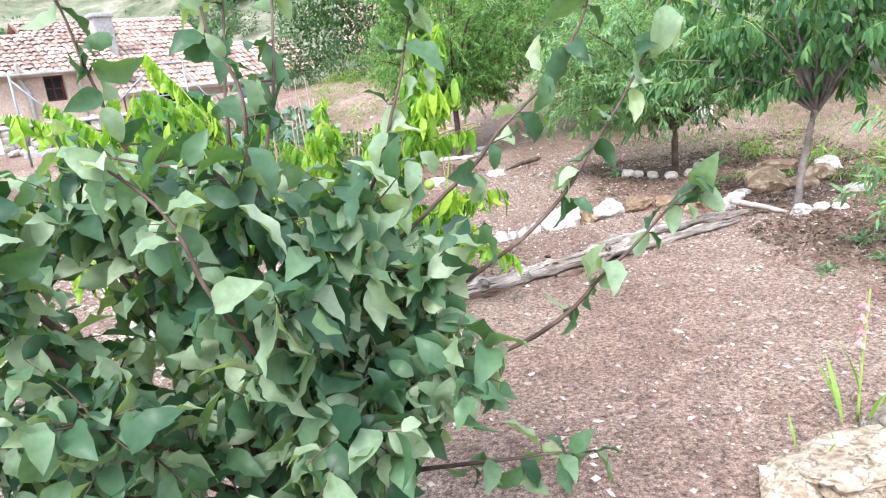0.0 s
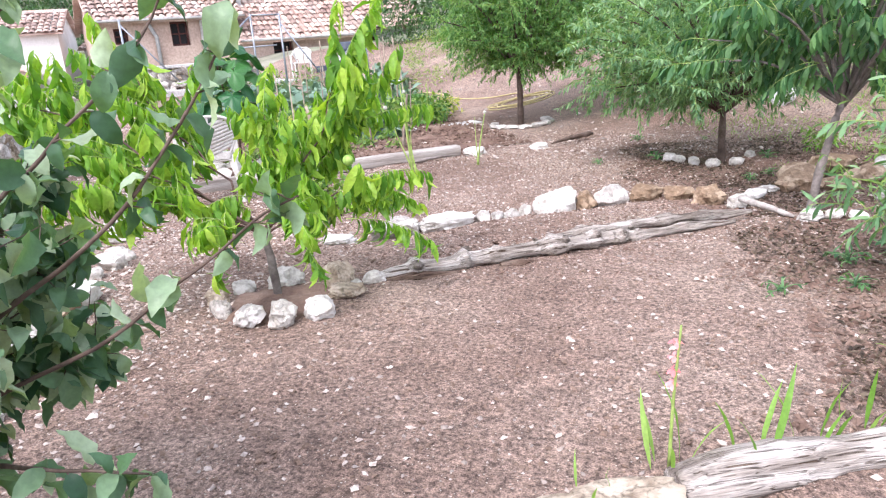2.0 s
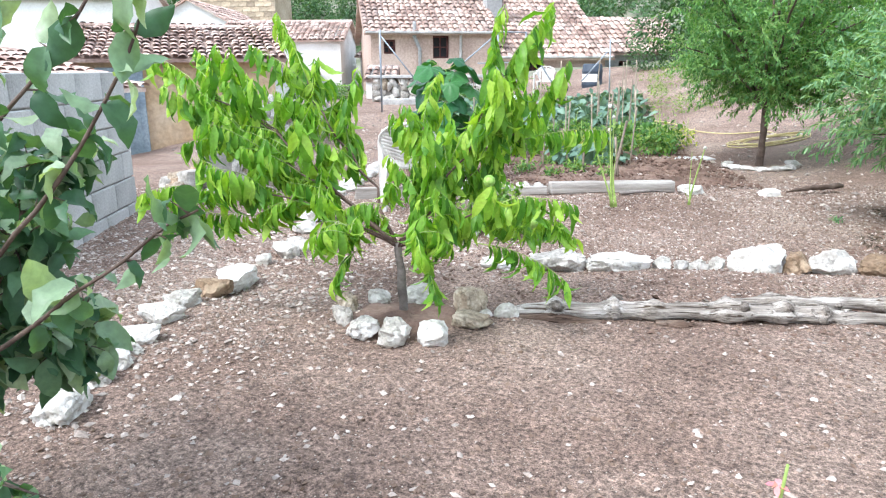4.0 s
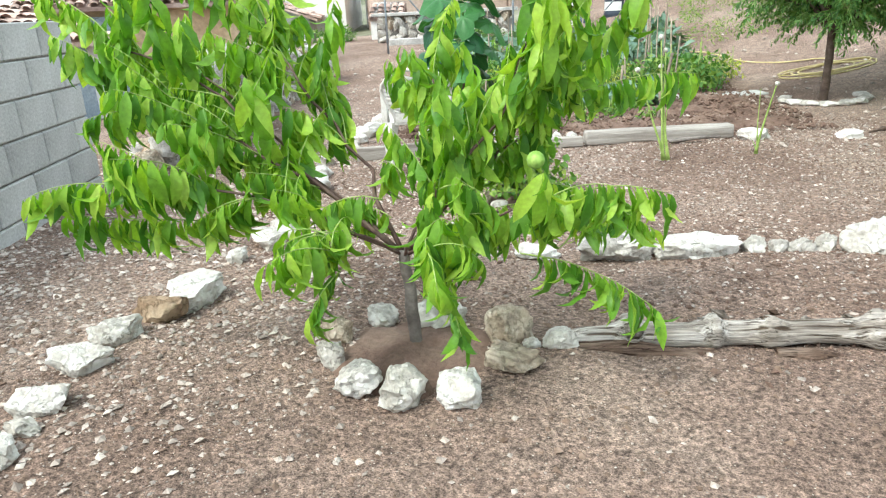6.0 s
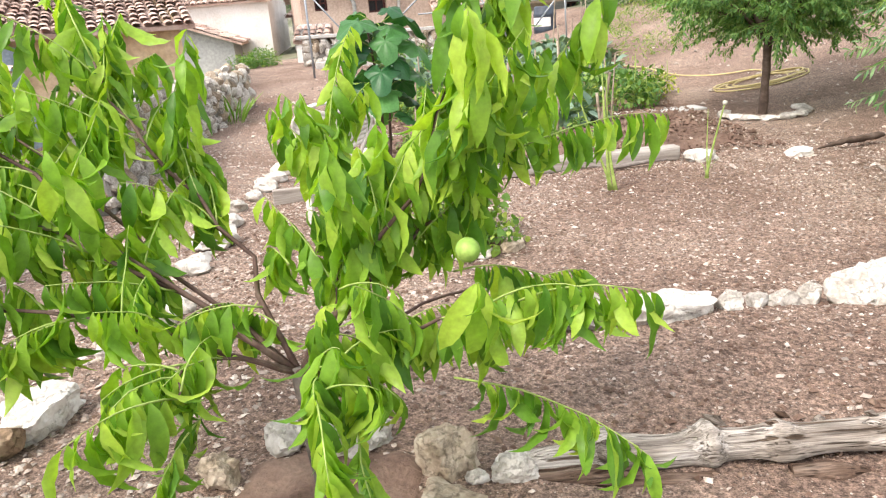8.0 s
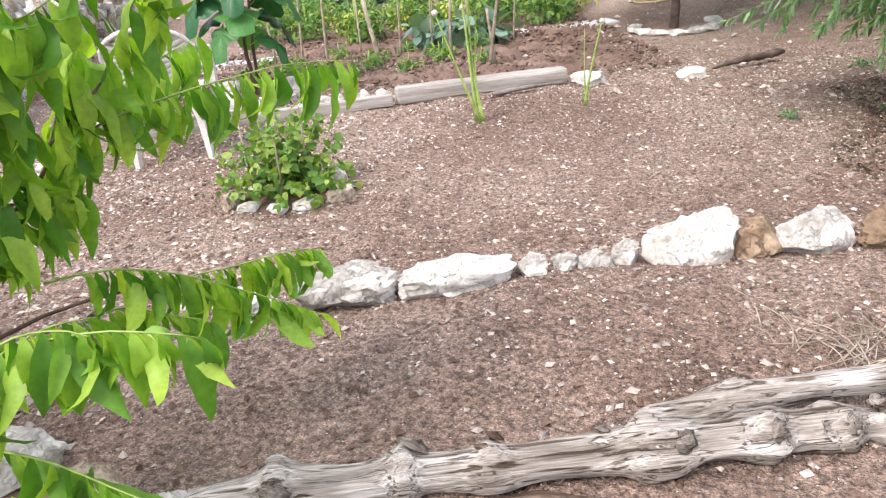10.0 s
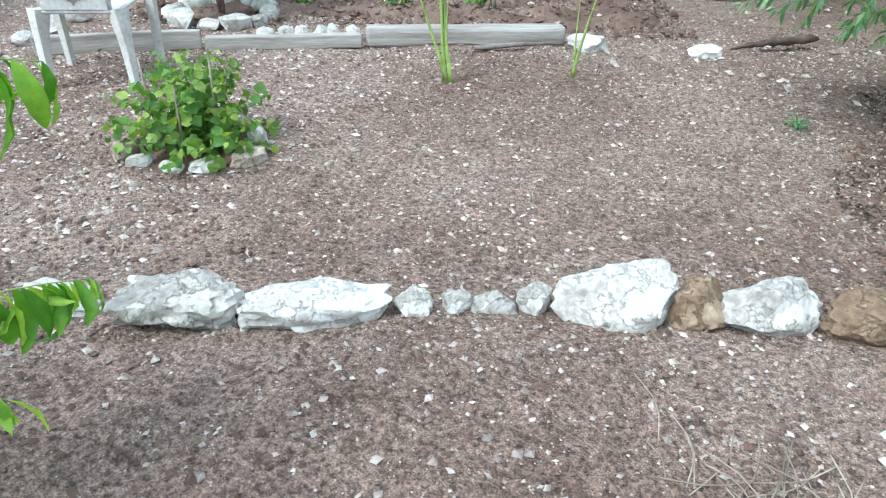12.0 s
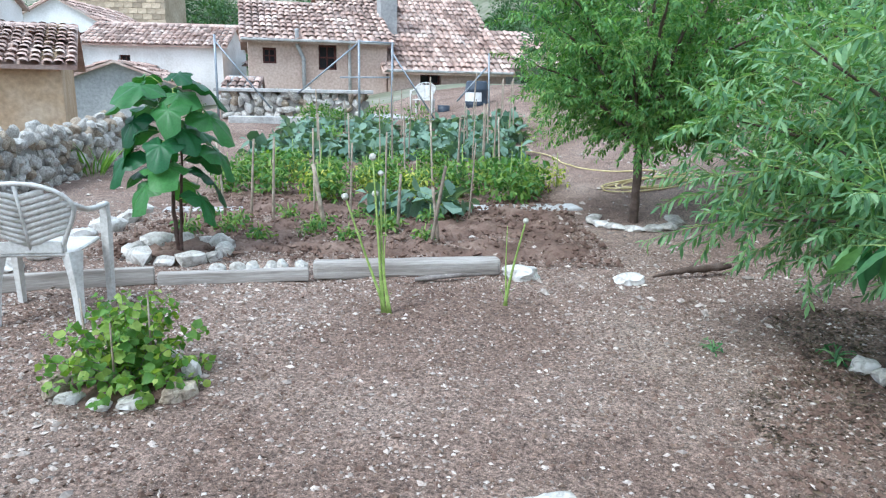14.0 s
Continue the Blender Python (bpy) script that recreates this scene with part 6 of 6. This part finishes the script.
        for sgn, run in ((0, ry), (1, d - ry)):
            V, F = roof_tiles(w + 2 * over, run + over, rise * (run + over) / run, tile, tile * 1.7, seed + sgn)
            T = Matrix.Translation((-over, -over, eave - rise * over / run)) if sgn == 0 else Matrix.Translation((w + over, d + over, eave - rise * over / run)) @ pose(0, 0, 0, 0, 0, 180)
            roof_me.append(([tuple(T @ Vector(p)) for p in V], F))
        zf, zb = eave - rise * over / ry, eave - rise * over / (d - ry)
        under = ([(-over, -over, zf), (w + over, -over, zf), (w + over, ry, ridge), (-over, ry, ridge), (-over, d + over, zb), (w + over, d + over, zb)], [(0, 1, 2, 3), (3, 2, 5, 4)])
    v, f = joined(*roof_me)
    tagged(part("tile_covering", mesh_of("tile_covering", v, f, "roof_tile", True), h, "weathered red clay tiles"), kind="stuff")
    uv, uf = under
    uv2 = [(x, y, z - 0.07) for x, y, z in uv]
    k = len(uv)
    rim = [(0, 1), (1, 2), (2, 5), (5, 4), (4, 3), (3, 0)] if gable_front else [(0, 1), (1, 2), (2, 5), (5, 4), (4, 3), (3, 0)]
    part("roof", mesh_of("roof", uv + uv2, uf + [tuple(i + k for i in reversed(q)) for q in uf] + [(a, b, b + k, a + k) for a, b in rim], "roof_tile"), h, "roof deck under the tiles")
    return h


HT = TURN + 16
A = rf(-6.0, 21.2)
main_house = house("farmhouse", "pinkish rendered farmhouse with a red clay tile roof", A, HT, 4.2, 6.0, 2.52, 3.85, "render_pink", [(0.42, 1.75, 0.40, 0.46), (2.08, 1.60, 0.56, 0.74)], -0.5, 0.5, 0.2, False, 1)
for k, (x, r) in enumerate(((1.62, 0.06), (3.02, 0.05))):
    v, f = tube([(x, -0.08, 0.3), (x, -0.08, 1.9), (x - 0.18 * (k == 0), -0.10, 2.3), (x - 0.2 * (k == 0), -0.30, 2.75 if k == 0 else 2.45)], r, 8)
    part("downpipe", mesh_of("downpipe", v, f, "render_grey" if k == 0 else "concrete", True), main_house, "grey pipe")
v, f = box(2.1, -0.30, 2.43, 4.6, 0.10, 0.08, 0.02)
part("gutter", mesh_of("gutter", v, f, "concrete"), main_house, "pale gutter")
B = A + (Matrix.Rotation(radians(HT), 3, "Z") @ Vector((4.25, -0.2, 0)))
wing = house("farmhouse_wing", "farmhouse wing with a steep weathered red tile roof", B, HT, 3.9, 8.0, 1.72, 4.4, "render_pink", [(1.0, 0.95, 0.7, 0.6)], -0.5, 0.62, 0.2, False, 3)
v, f = joined(box(0.35, 2.2, 3.3, 0.6, 0.6, 1.7, 0.03), box(0.35, 2.2, 4.2, 0.75, 0.75, 0.14, 0.03))
part("chimney", mesh_of("chimney", v, f, "render_grey"), wing, "grey rendered chimney")
v, f = box(1.95, -0.30, 1.62, 4.2, 0.10, 0.08, 0.02)
part("gutter", mesh_of("gutter", v, f, "concrete"), wing, "pale gutter")
C = A + (Matrix.Rotation(radians(HT), 3, "Z") @ Vector((8.2, 0.6, 0)))
house("outhouse", "old outhouse with a dark mossy tile roof", C, HT, 3.4, 5.0, 1.9, 3.2, "render_grey", [(0.8, 0.9, 0.5, 0.6)], -0.5, 0.5, 0.22, False, 5)
D = A + (Matrix.Rotation(radians(HT), 3, "Z") @ Vector((2.6, 3.2, 0)))
house("roof_loft", "raised loft with an open tiled roof", D, HT, 2.4, 2.4, 3.9, 4.4, "render_ochre", [(0.6, 3.5, 1.2, 0.3)], 2.5, 0.5, 0.2, False, 6)

CAM = Vector((1.59, 4.45, 1.35))


def farther(h, k):
    """Sets a house k times as far off, and as large, as seen from the garden."""
    h.matrix_basis = Matrix.Translation(CAM) @ Matrix.Scale(k, 4) @ Matrix.Translation(-CAM) @ h.matrix_basis


for h in [o for o in scene.objects if o.name in ("farmhouse", "farmhouse_wing", "outhouse", "roof_loft")]:
    farther(h, 1.27)
shed = house("grey_shed", "grey rendered shed with a low tiled gable", rf(-11.0, 19.6), TURN + 14, 3.2, 4.2, 1.12, 1.72, "render_grey", [], -1.5, 0.5, 0.22, True, 7)
farther(shed, 1.35)
barn = house("ochre_barn", "old ochre barn with a blue door and wavy tiled roof", rf(-9.97, 9.8), TURN + 26, 4.0, 5.0, 1.5, 2.25, "render_ochre", [], -1.5, 0.55, 0.17, False, 9)
v, f = joined(box(0.72, -0.03, 0.42, 1.5, 0.06, 1.7, 0.01), *[box(0.1 + 0.31 * k, -0.065, 0.42, 0.025, 0.02, 1.66, 0.004) for k in range(5)])
part("door", mesh_of("door", v, f, "blue_door"), barn, "faded blue metal door")
lean = house("blue_shed", "low shed with a faded blue door under a tiled roof", rf(-9.2, 1.7), TURN + 80, 7.0, 5.0, 0.98, 1.65, "render_white", [], -1.5, 0.6, 0.22, False, 11)
v, f = box(6.0, -0.03, 0.1, 1.3, 0.05, 1.7, 0.01)
part("door", mesh_of("door", v, f, "blue_door"), lean, "faded blue metal door")
house("white_house", "whitewashed house with a long tiled roof", rf(-16.6, 32.0), TURN + 6, 6.2, 6.0, 2.75, 3.85, "render_white", [(1.6, 1.5, 0.5, 0.7)], -1.5, 0.5, 0.26, False, 13)
house("gabled_house", "tall white house with a gabled roof and a small window", rf(-24.2, 38.0), TURN + 4, 6.4, 8.0, 3.6, 5.3, "render_white", [(4.0, 2.6, 0.6, 0.9)], -1.5, 0.5, 0.28, True, 15)
house("long_house", "long whitewashed house behind the barn", rf(-27.0, 24.0), TURN + 10, 9.0, 7.0, 4.2, 5.6, "render_white", [], -1.5, 0.5, 0.28, False, 17)
house("village_house", "village house with a pale tiled roof", rf(-10.2, 36.0), TURN - 8, 3.0, 6.0, 2.0, 2.9, "render_white", [(0.5, 1.0, 0.4, 0.5)], -1.5, 0.5, 0.28, False, 19)
house("far_house", "reddish house on the slope behind the trees", rf(7.5, 27.0), TURN - 10, 11.0, 6.0, 6.4, 8.0, "render_pink", [(1.0, 4.5, 0.7, 0.9), (5.5, 4.6, 0.7, 0.9)], -1.0, 0.5, 0.28, False, 21)
house("white_cottage", "white cottage glimpsed through the trees", rf(8.5, 19.0), TURN - 14, 4.0, 4.0, 3.9, 5.0, "render_white", [(1.5, 2.6, 0.6, 0.8)], 0.0, 0.5, 0.26, False, 23)


def build_tower():
    t = thing("bell_tower", "square sandstone church tower with three bell openings", "tower", rf(-26.6, 50.0), TURN + 4)
    holes = [(1.1, 8.5, 0.9, 2.0), (3.0, 8.5, 1.0, 2.0), (4.8, 8.5, 0.9, 2.0)]
    pieces = [box(3.3, 2.5, 3.6, 6.6, 5.0, 9.2), box(3.3, 2.5, 8.3, 6.9, 5.3, 0.25)]
    xs = sorted({0.2, 6.4, *[x for q in holes for x in (q[0], q[0] + q[2])]})
    zs = (8.43, 8.5, 10.5, 12.0)
    for i in range(len(xs) - 1):
        for j in range(3):
            cx, cz = (xs[i] + xs[i + 1]) / 2, (zs[j] + zs[j + 1]) / 2
            if not any(q[0] < cx < q[0] + q[2] and q[1] < cz < q[1] + q[3] for q in holes):
                pieces.append(box(cx, 0.7, cz, xs[i + 1] - xs[i], 1.2, zs[j + 1] - zs[j]))
    v, f = joined(*pieces)
    part("wall", mesh_of("wall", v, f, "sandstone"), t)
    stone_v, stone_f = box(0, 0, 0, 0.62, 0.06, 0.36, 0.02)
    ashlar = mesh_of("ashlar", stone_v, stone_f, "sandstone")
    for j in range(11):
        for i in range(10):
            part("ashlar", ashlar, t, "", pose(0.5 + i * 0.63 - 0.3 * (j % 2) + 0.15, -0.01, 4.2 + j * 0.375))
    for q in holes:
        v, f = tube([(0, 0, 0), (0, 0, 0.05), (0, 0, 0.4), (0, 0, 0.7), (0, 0, 0.8)], [0.38, 0.36, 0.25, 0.2, 0.08], 12)
        part("bell", mesh_of("bell", v, f, "dark", True), t, "dark bronze bell", Matrix.Translation((q[0] + q[2] / 2, 0.7, q[1] + 0.6)))


build_tower()

# yard things: steel frame, barrel, bucket, tiled hutch
fr = thing("steel_frame", "galvanised steel pipe frame with bracing", "frame", (0, 0, 0))
for a, b in (((-4.62, 14.0, 0.2), (-4.62, 14.0, 2.12)), ((-1.85, 14.6, 0.3), (-1.85, 14.6, 2.10)), ((-1.18, 14.8, 0.3), (-1.18, 14.8, 2.08)), ((-1.85, 14.6, 2.07), (-1.18, 14.8, 2.06)), ((-3.1, 14.4, 1.0), (-1.85, 14.6, 2.05)),
             ((-4.62, 14.0, 2.0), (-3.6, 14.2, 0.7)), ((-1.2, 14.8, 1.9), (-0.2, 14.9, 0.4)), ((0.9, 15.0, 0.3), (0.85, 15.0, 1.9)), ((-2.4, 15.6, 1.35), (-1.3, 15.6, 1.37)), ((0.2, 15, 0.9), (0.8, 15, 1.6))):
    v, f = tube([rf(*a), rf(*b)], 0.024 if a[:2] == b[:2] else 0.017, 8)
    part("pipe", mesh_of("pipe", v, f, "steel", True), fr)
br = thing("barrel", "dark blue plastic barrel with a white label", "barrel", rf(0.72, 17.7, 0.44))
v, f = tube([(0, 0, 0), (0, 0, 0.02), (0, 0, 0.3), (0, 0, 0.33), (0, 0, 0.36), (0, 0, 0.66), (0, 0, 0.69), (0, 0, 0.72), (0, 0, 0.86), (0, 0, 0.9)], [0.25, 0.27, 0.285, 0.30, 0.285, 0.285, 0.30, 0.285, 0.27, 0.24], 20)
part("drum", mesh_of("drum", v, f, "barrel", True), br)
lab = [(0.296 * math.cos(a), 0.296 * math.sin(a), z) for z in (0.40, 0.62) for a in [radians(215 + TURN + 9 * i - 20) for i in range(12)]]
part("label", mesh_of("label", lab, [(i, i + 1, i + 13, i + 12) for i in range(11)], "paper", True), br, "white paper label")
v, f = tube([(0, 0, 0), (0, 0, 0.28), (0, 0, 0.29), (0, 0, 0.02)], [0.13, 0.16, 0.15, 0.12], 14)
tagged(new("bucket", mesh_of("bucket", v, f, "barrel", True)), "black rubber bucket on the yard", "bucket").matrix_basis = Matrix.Translation(rf(-0.1, 17.5, 0.44))
house("hutch", "low hutch with a sloping orange tile roof", rf(-6.0, 18.5), TURN + 5, 0.9, 1.2, 0.95, 1.35, "render_white", [], 0.2, 0.8, 0.18, False, 25, 0.06)

# white sack under the trees
v, f = rock_shape((0.34, 0.2, 0.36), 800, 3, 0.35, 5)
ob = tagged(new("plastic_sack", mesh_of("plastic_sack", v, f, "paper", True)), "crumpled white plastic sack on the ground under the trees", "sack")
ob.matrix_basis = Matrix.Translation(on_ground(3.55, 10.6, 0.16))

# retaining wall and road edge beyond the bank
slab("wall_road", (4.6, 13.2, 0), (11.5, 8.6, 0), 0.3, 1.2, 1.75, "grey concrete road wall above the bank", "wall", "render_grey", "structure")


# ---- undergrowth, woods and hill scrub ----
def leaf_cloud(name, label, category, spots, per, leaf, size, seed, width=0.5, squash=0.8):
    """Clumps of loose leaves round the given centres (x, y, z, radius), joined."""
    rng = np.random.default_rng(seed)
    P, D, L = [], [], []
    for x, y, z, rad in spots:
        n = int(per * rng.uniform(0.7, 1.3))
        d = rng.normal(0, 1, (n, 3))
        d /= np.linalg.norm(d, axis=1, keepdims=True)
        u = rng.uniform(0.45, 1.0, (n, 1)) ** 0.6 * (1 + 0.25 * np.sin(d[:, :1] * 7 + seed) * np.cos(d[:, 1:2] * 5))
        p = np.array([x, y, z]) + d * u * rad * np.array([1, 1, squash])
        P.append(p), D.append(d + rng.normal(0, 0.6, (n, 3)))
        L.append(size * rad * rng.uniform(0.6, 1.3, n))
    v, q = leaf_sheet(np.concatenate(P), np.concatenate(D), np.concatenate(L), width, 0.4, 0.2, 2, 0, seed)
    tagged(new(name, sheet_mesh(name, v, q, leaf)), label, category, kind="stuff")


rng = random.Random(90)
spots = []
for i in range(150):
    p = rf(-45 + 60 * rng.random(), 66 + 26 * rng.random())
    rad = rng.uniform(1.0, 2.2)
    spots.append((p.x, p.y, ground_z(p.x, p.y) + rad * 0.6 + rng.uniform(0, 0.8), rad))
leaf_cloud("woodland", "dark green wood at the foot of the hill", "trees", spots, 420, "wood_leaf", 0.22, 91)
spots = []
for i in range(900):
    p = rf(-90 + 150 * rng.random(), 95 + 120 * rng.random())
    rad = rng.uniform(0.7, 2.0)
    spots.append((p.x, p.y, ground_z(p.x, p.y) + rad * 0.4, rad))
leaf_cloud("hill_scrub", "grey-green scrub on the dry hillside", "shrubs", spots, 60, "wood_leaf", 0.4, 92)
spots = []
for i in range(60):
    p = rf(3.6 + 7 * rng.random(), 7.5 + 11 * rng.random())
    rad = rng.uniform(0.4, 1.0)
    spots.append((p.x, p.y, ground_z(p.x, p.y) + rad * 0.5, rad))
leaf_cloud("house_trees", "dark green trees and shrubs beside the farmhouse", "trees", [(*rf(r, f).xy, ground_z(*rf(r, f).xy) + h, rad) for r, f, h, rad in ((3.4, 20.5, 1.2, 1.3), (4.4, 21.0, 1.8, 1.6), (4.4, 22.5, 3.2, 1.8), (5.6, 20.0, 2.6, 1.9), (5.4, 24.0, 4.4, 2.0), (6.8, 18.5, 2.0, 1.7), (2.6, 19.4, 0.4, 0.7), (3.7, 18.0, 0.5, 0.8), (5.2, 17.0, 0.8, 1.0), (4.6, 16.2, 0.5, 0.8))], 1500, "wood_leaf", 0.13, 96, 0.4)
spots_dry = [(*rf(1.7 + 2.4 * rng.random(), 12.0 + 6.0 * rng.random()).xy, 0.0, 0.2) for i in range(46)]
leaf_cloud("dry_weeds", "pale dry weeds and low green growth below the house", "weeds", [(x, y, ground_z(x, y) + 0.12, 0.16 + 0.2 * rng.random()) for x, y, z, rad in spots_dry], 130, "currant_leaf", 0.3, 98, 0.2)
leaf_cloud("thicket", "overgrown green thicket on the bank", "shrubs", spots, 520, "plum_leaf", 0.13, 93, 0.35)
spots = []
for i in range(26):
    p = rf(-3.5 + 3 * rng.random(), 14.5 + 1.6 * rng.random()) if i < 14 else rf(-7.5 + 1.2 * rng.random(), 17.5 + rng.random())
    rad = rng.uniform(0.2, 0.38)
    spots.append((p.x, p.y, ground_z(p.x, p.y) + rad * 0.5, rad))
leaf_cloud("yard_shrubs", "leafy green shrubs below the yard wall", "shrubs", spots, 260, "tomato_leaf", 0.22, 94, 0.45)

# grass under the trees
P, D, L = [], [], []
for i in range(5200):
    x, y = rng.uniform(2.4, 5.5), rng.uniform(6.0, 12.5)
    r, f = to_rf(x, y)
    if noise.noise(Vector((x * 0.9, y * 0.9, 3))) + 0.16 * (r - 2.4) < 0.12:
        continue
    a = rng.uniform(0, 6.28)
    P.append(on_ground(x, y, -0.01)), D.append((0.5 * math.cos(a), 0.5 * math.sin(a), 1)), L.append(rng.uniform(0.04, 0.13))
v, q = leaf_sheet(P, D, L, 0.08, 0.8, 0.2, 3, 0, 95)
tagged(new("grass", sheet_mesh("grass", v, q, "blade")), "thin green grass under the trees", "grass", kind="stuff")

# fallen leaves whose dark colour also stands in for the fruit trees' shade
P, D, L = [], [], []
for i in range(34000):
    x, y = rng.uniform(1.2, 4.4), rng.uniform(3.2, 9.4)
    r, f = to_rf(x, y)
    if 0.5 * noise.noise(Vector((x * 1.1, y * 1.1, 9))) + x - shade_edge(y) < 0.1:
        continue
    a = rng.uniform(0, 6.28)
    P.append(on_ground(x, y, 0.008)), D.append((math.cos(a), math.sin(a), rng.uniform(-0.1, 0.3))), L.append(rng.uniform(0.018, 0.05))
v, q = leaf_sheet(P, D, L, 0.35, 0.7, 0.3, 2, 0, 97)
tagged(new("leaf_litter", sheet_mesh("leaf_litter", v, q, "litter")), "dry leaf litter, darkened for the shade under the fruit trees", "leaves", kind="stuff")
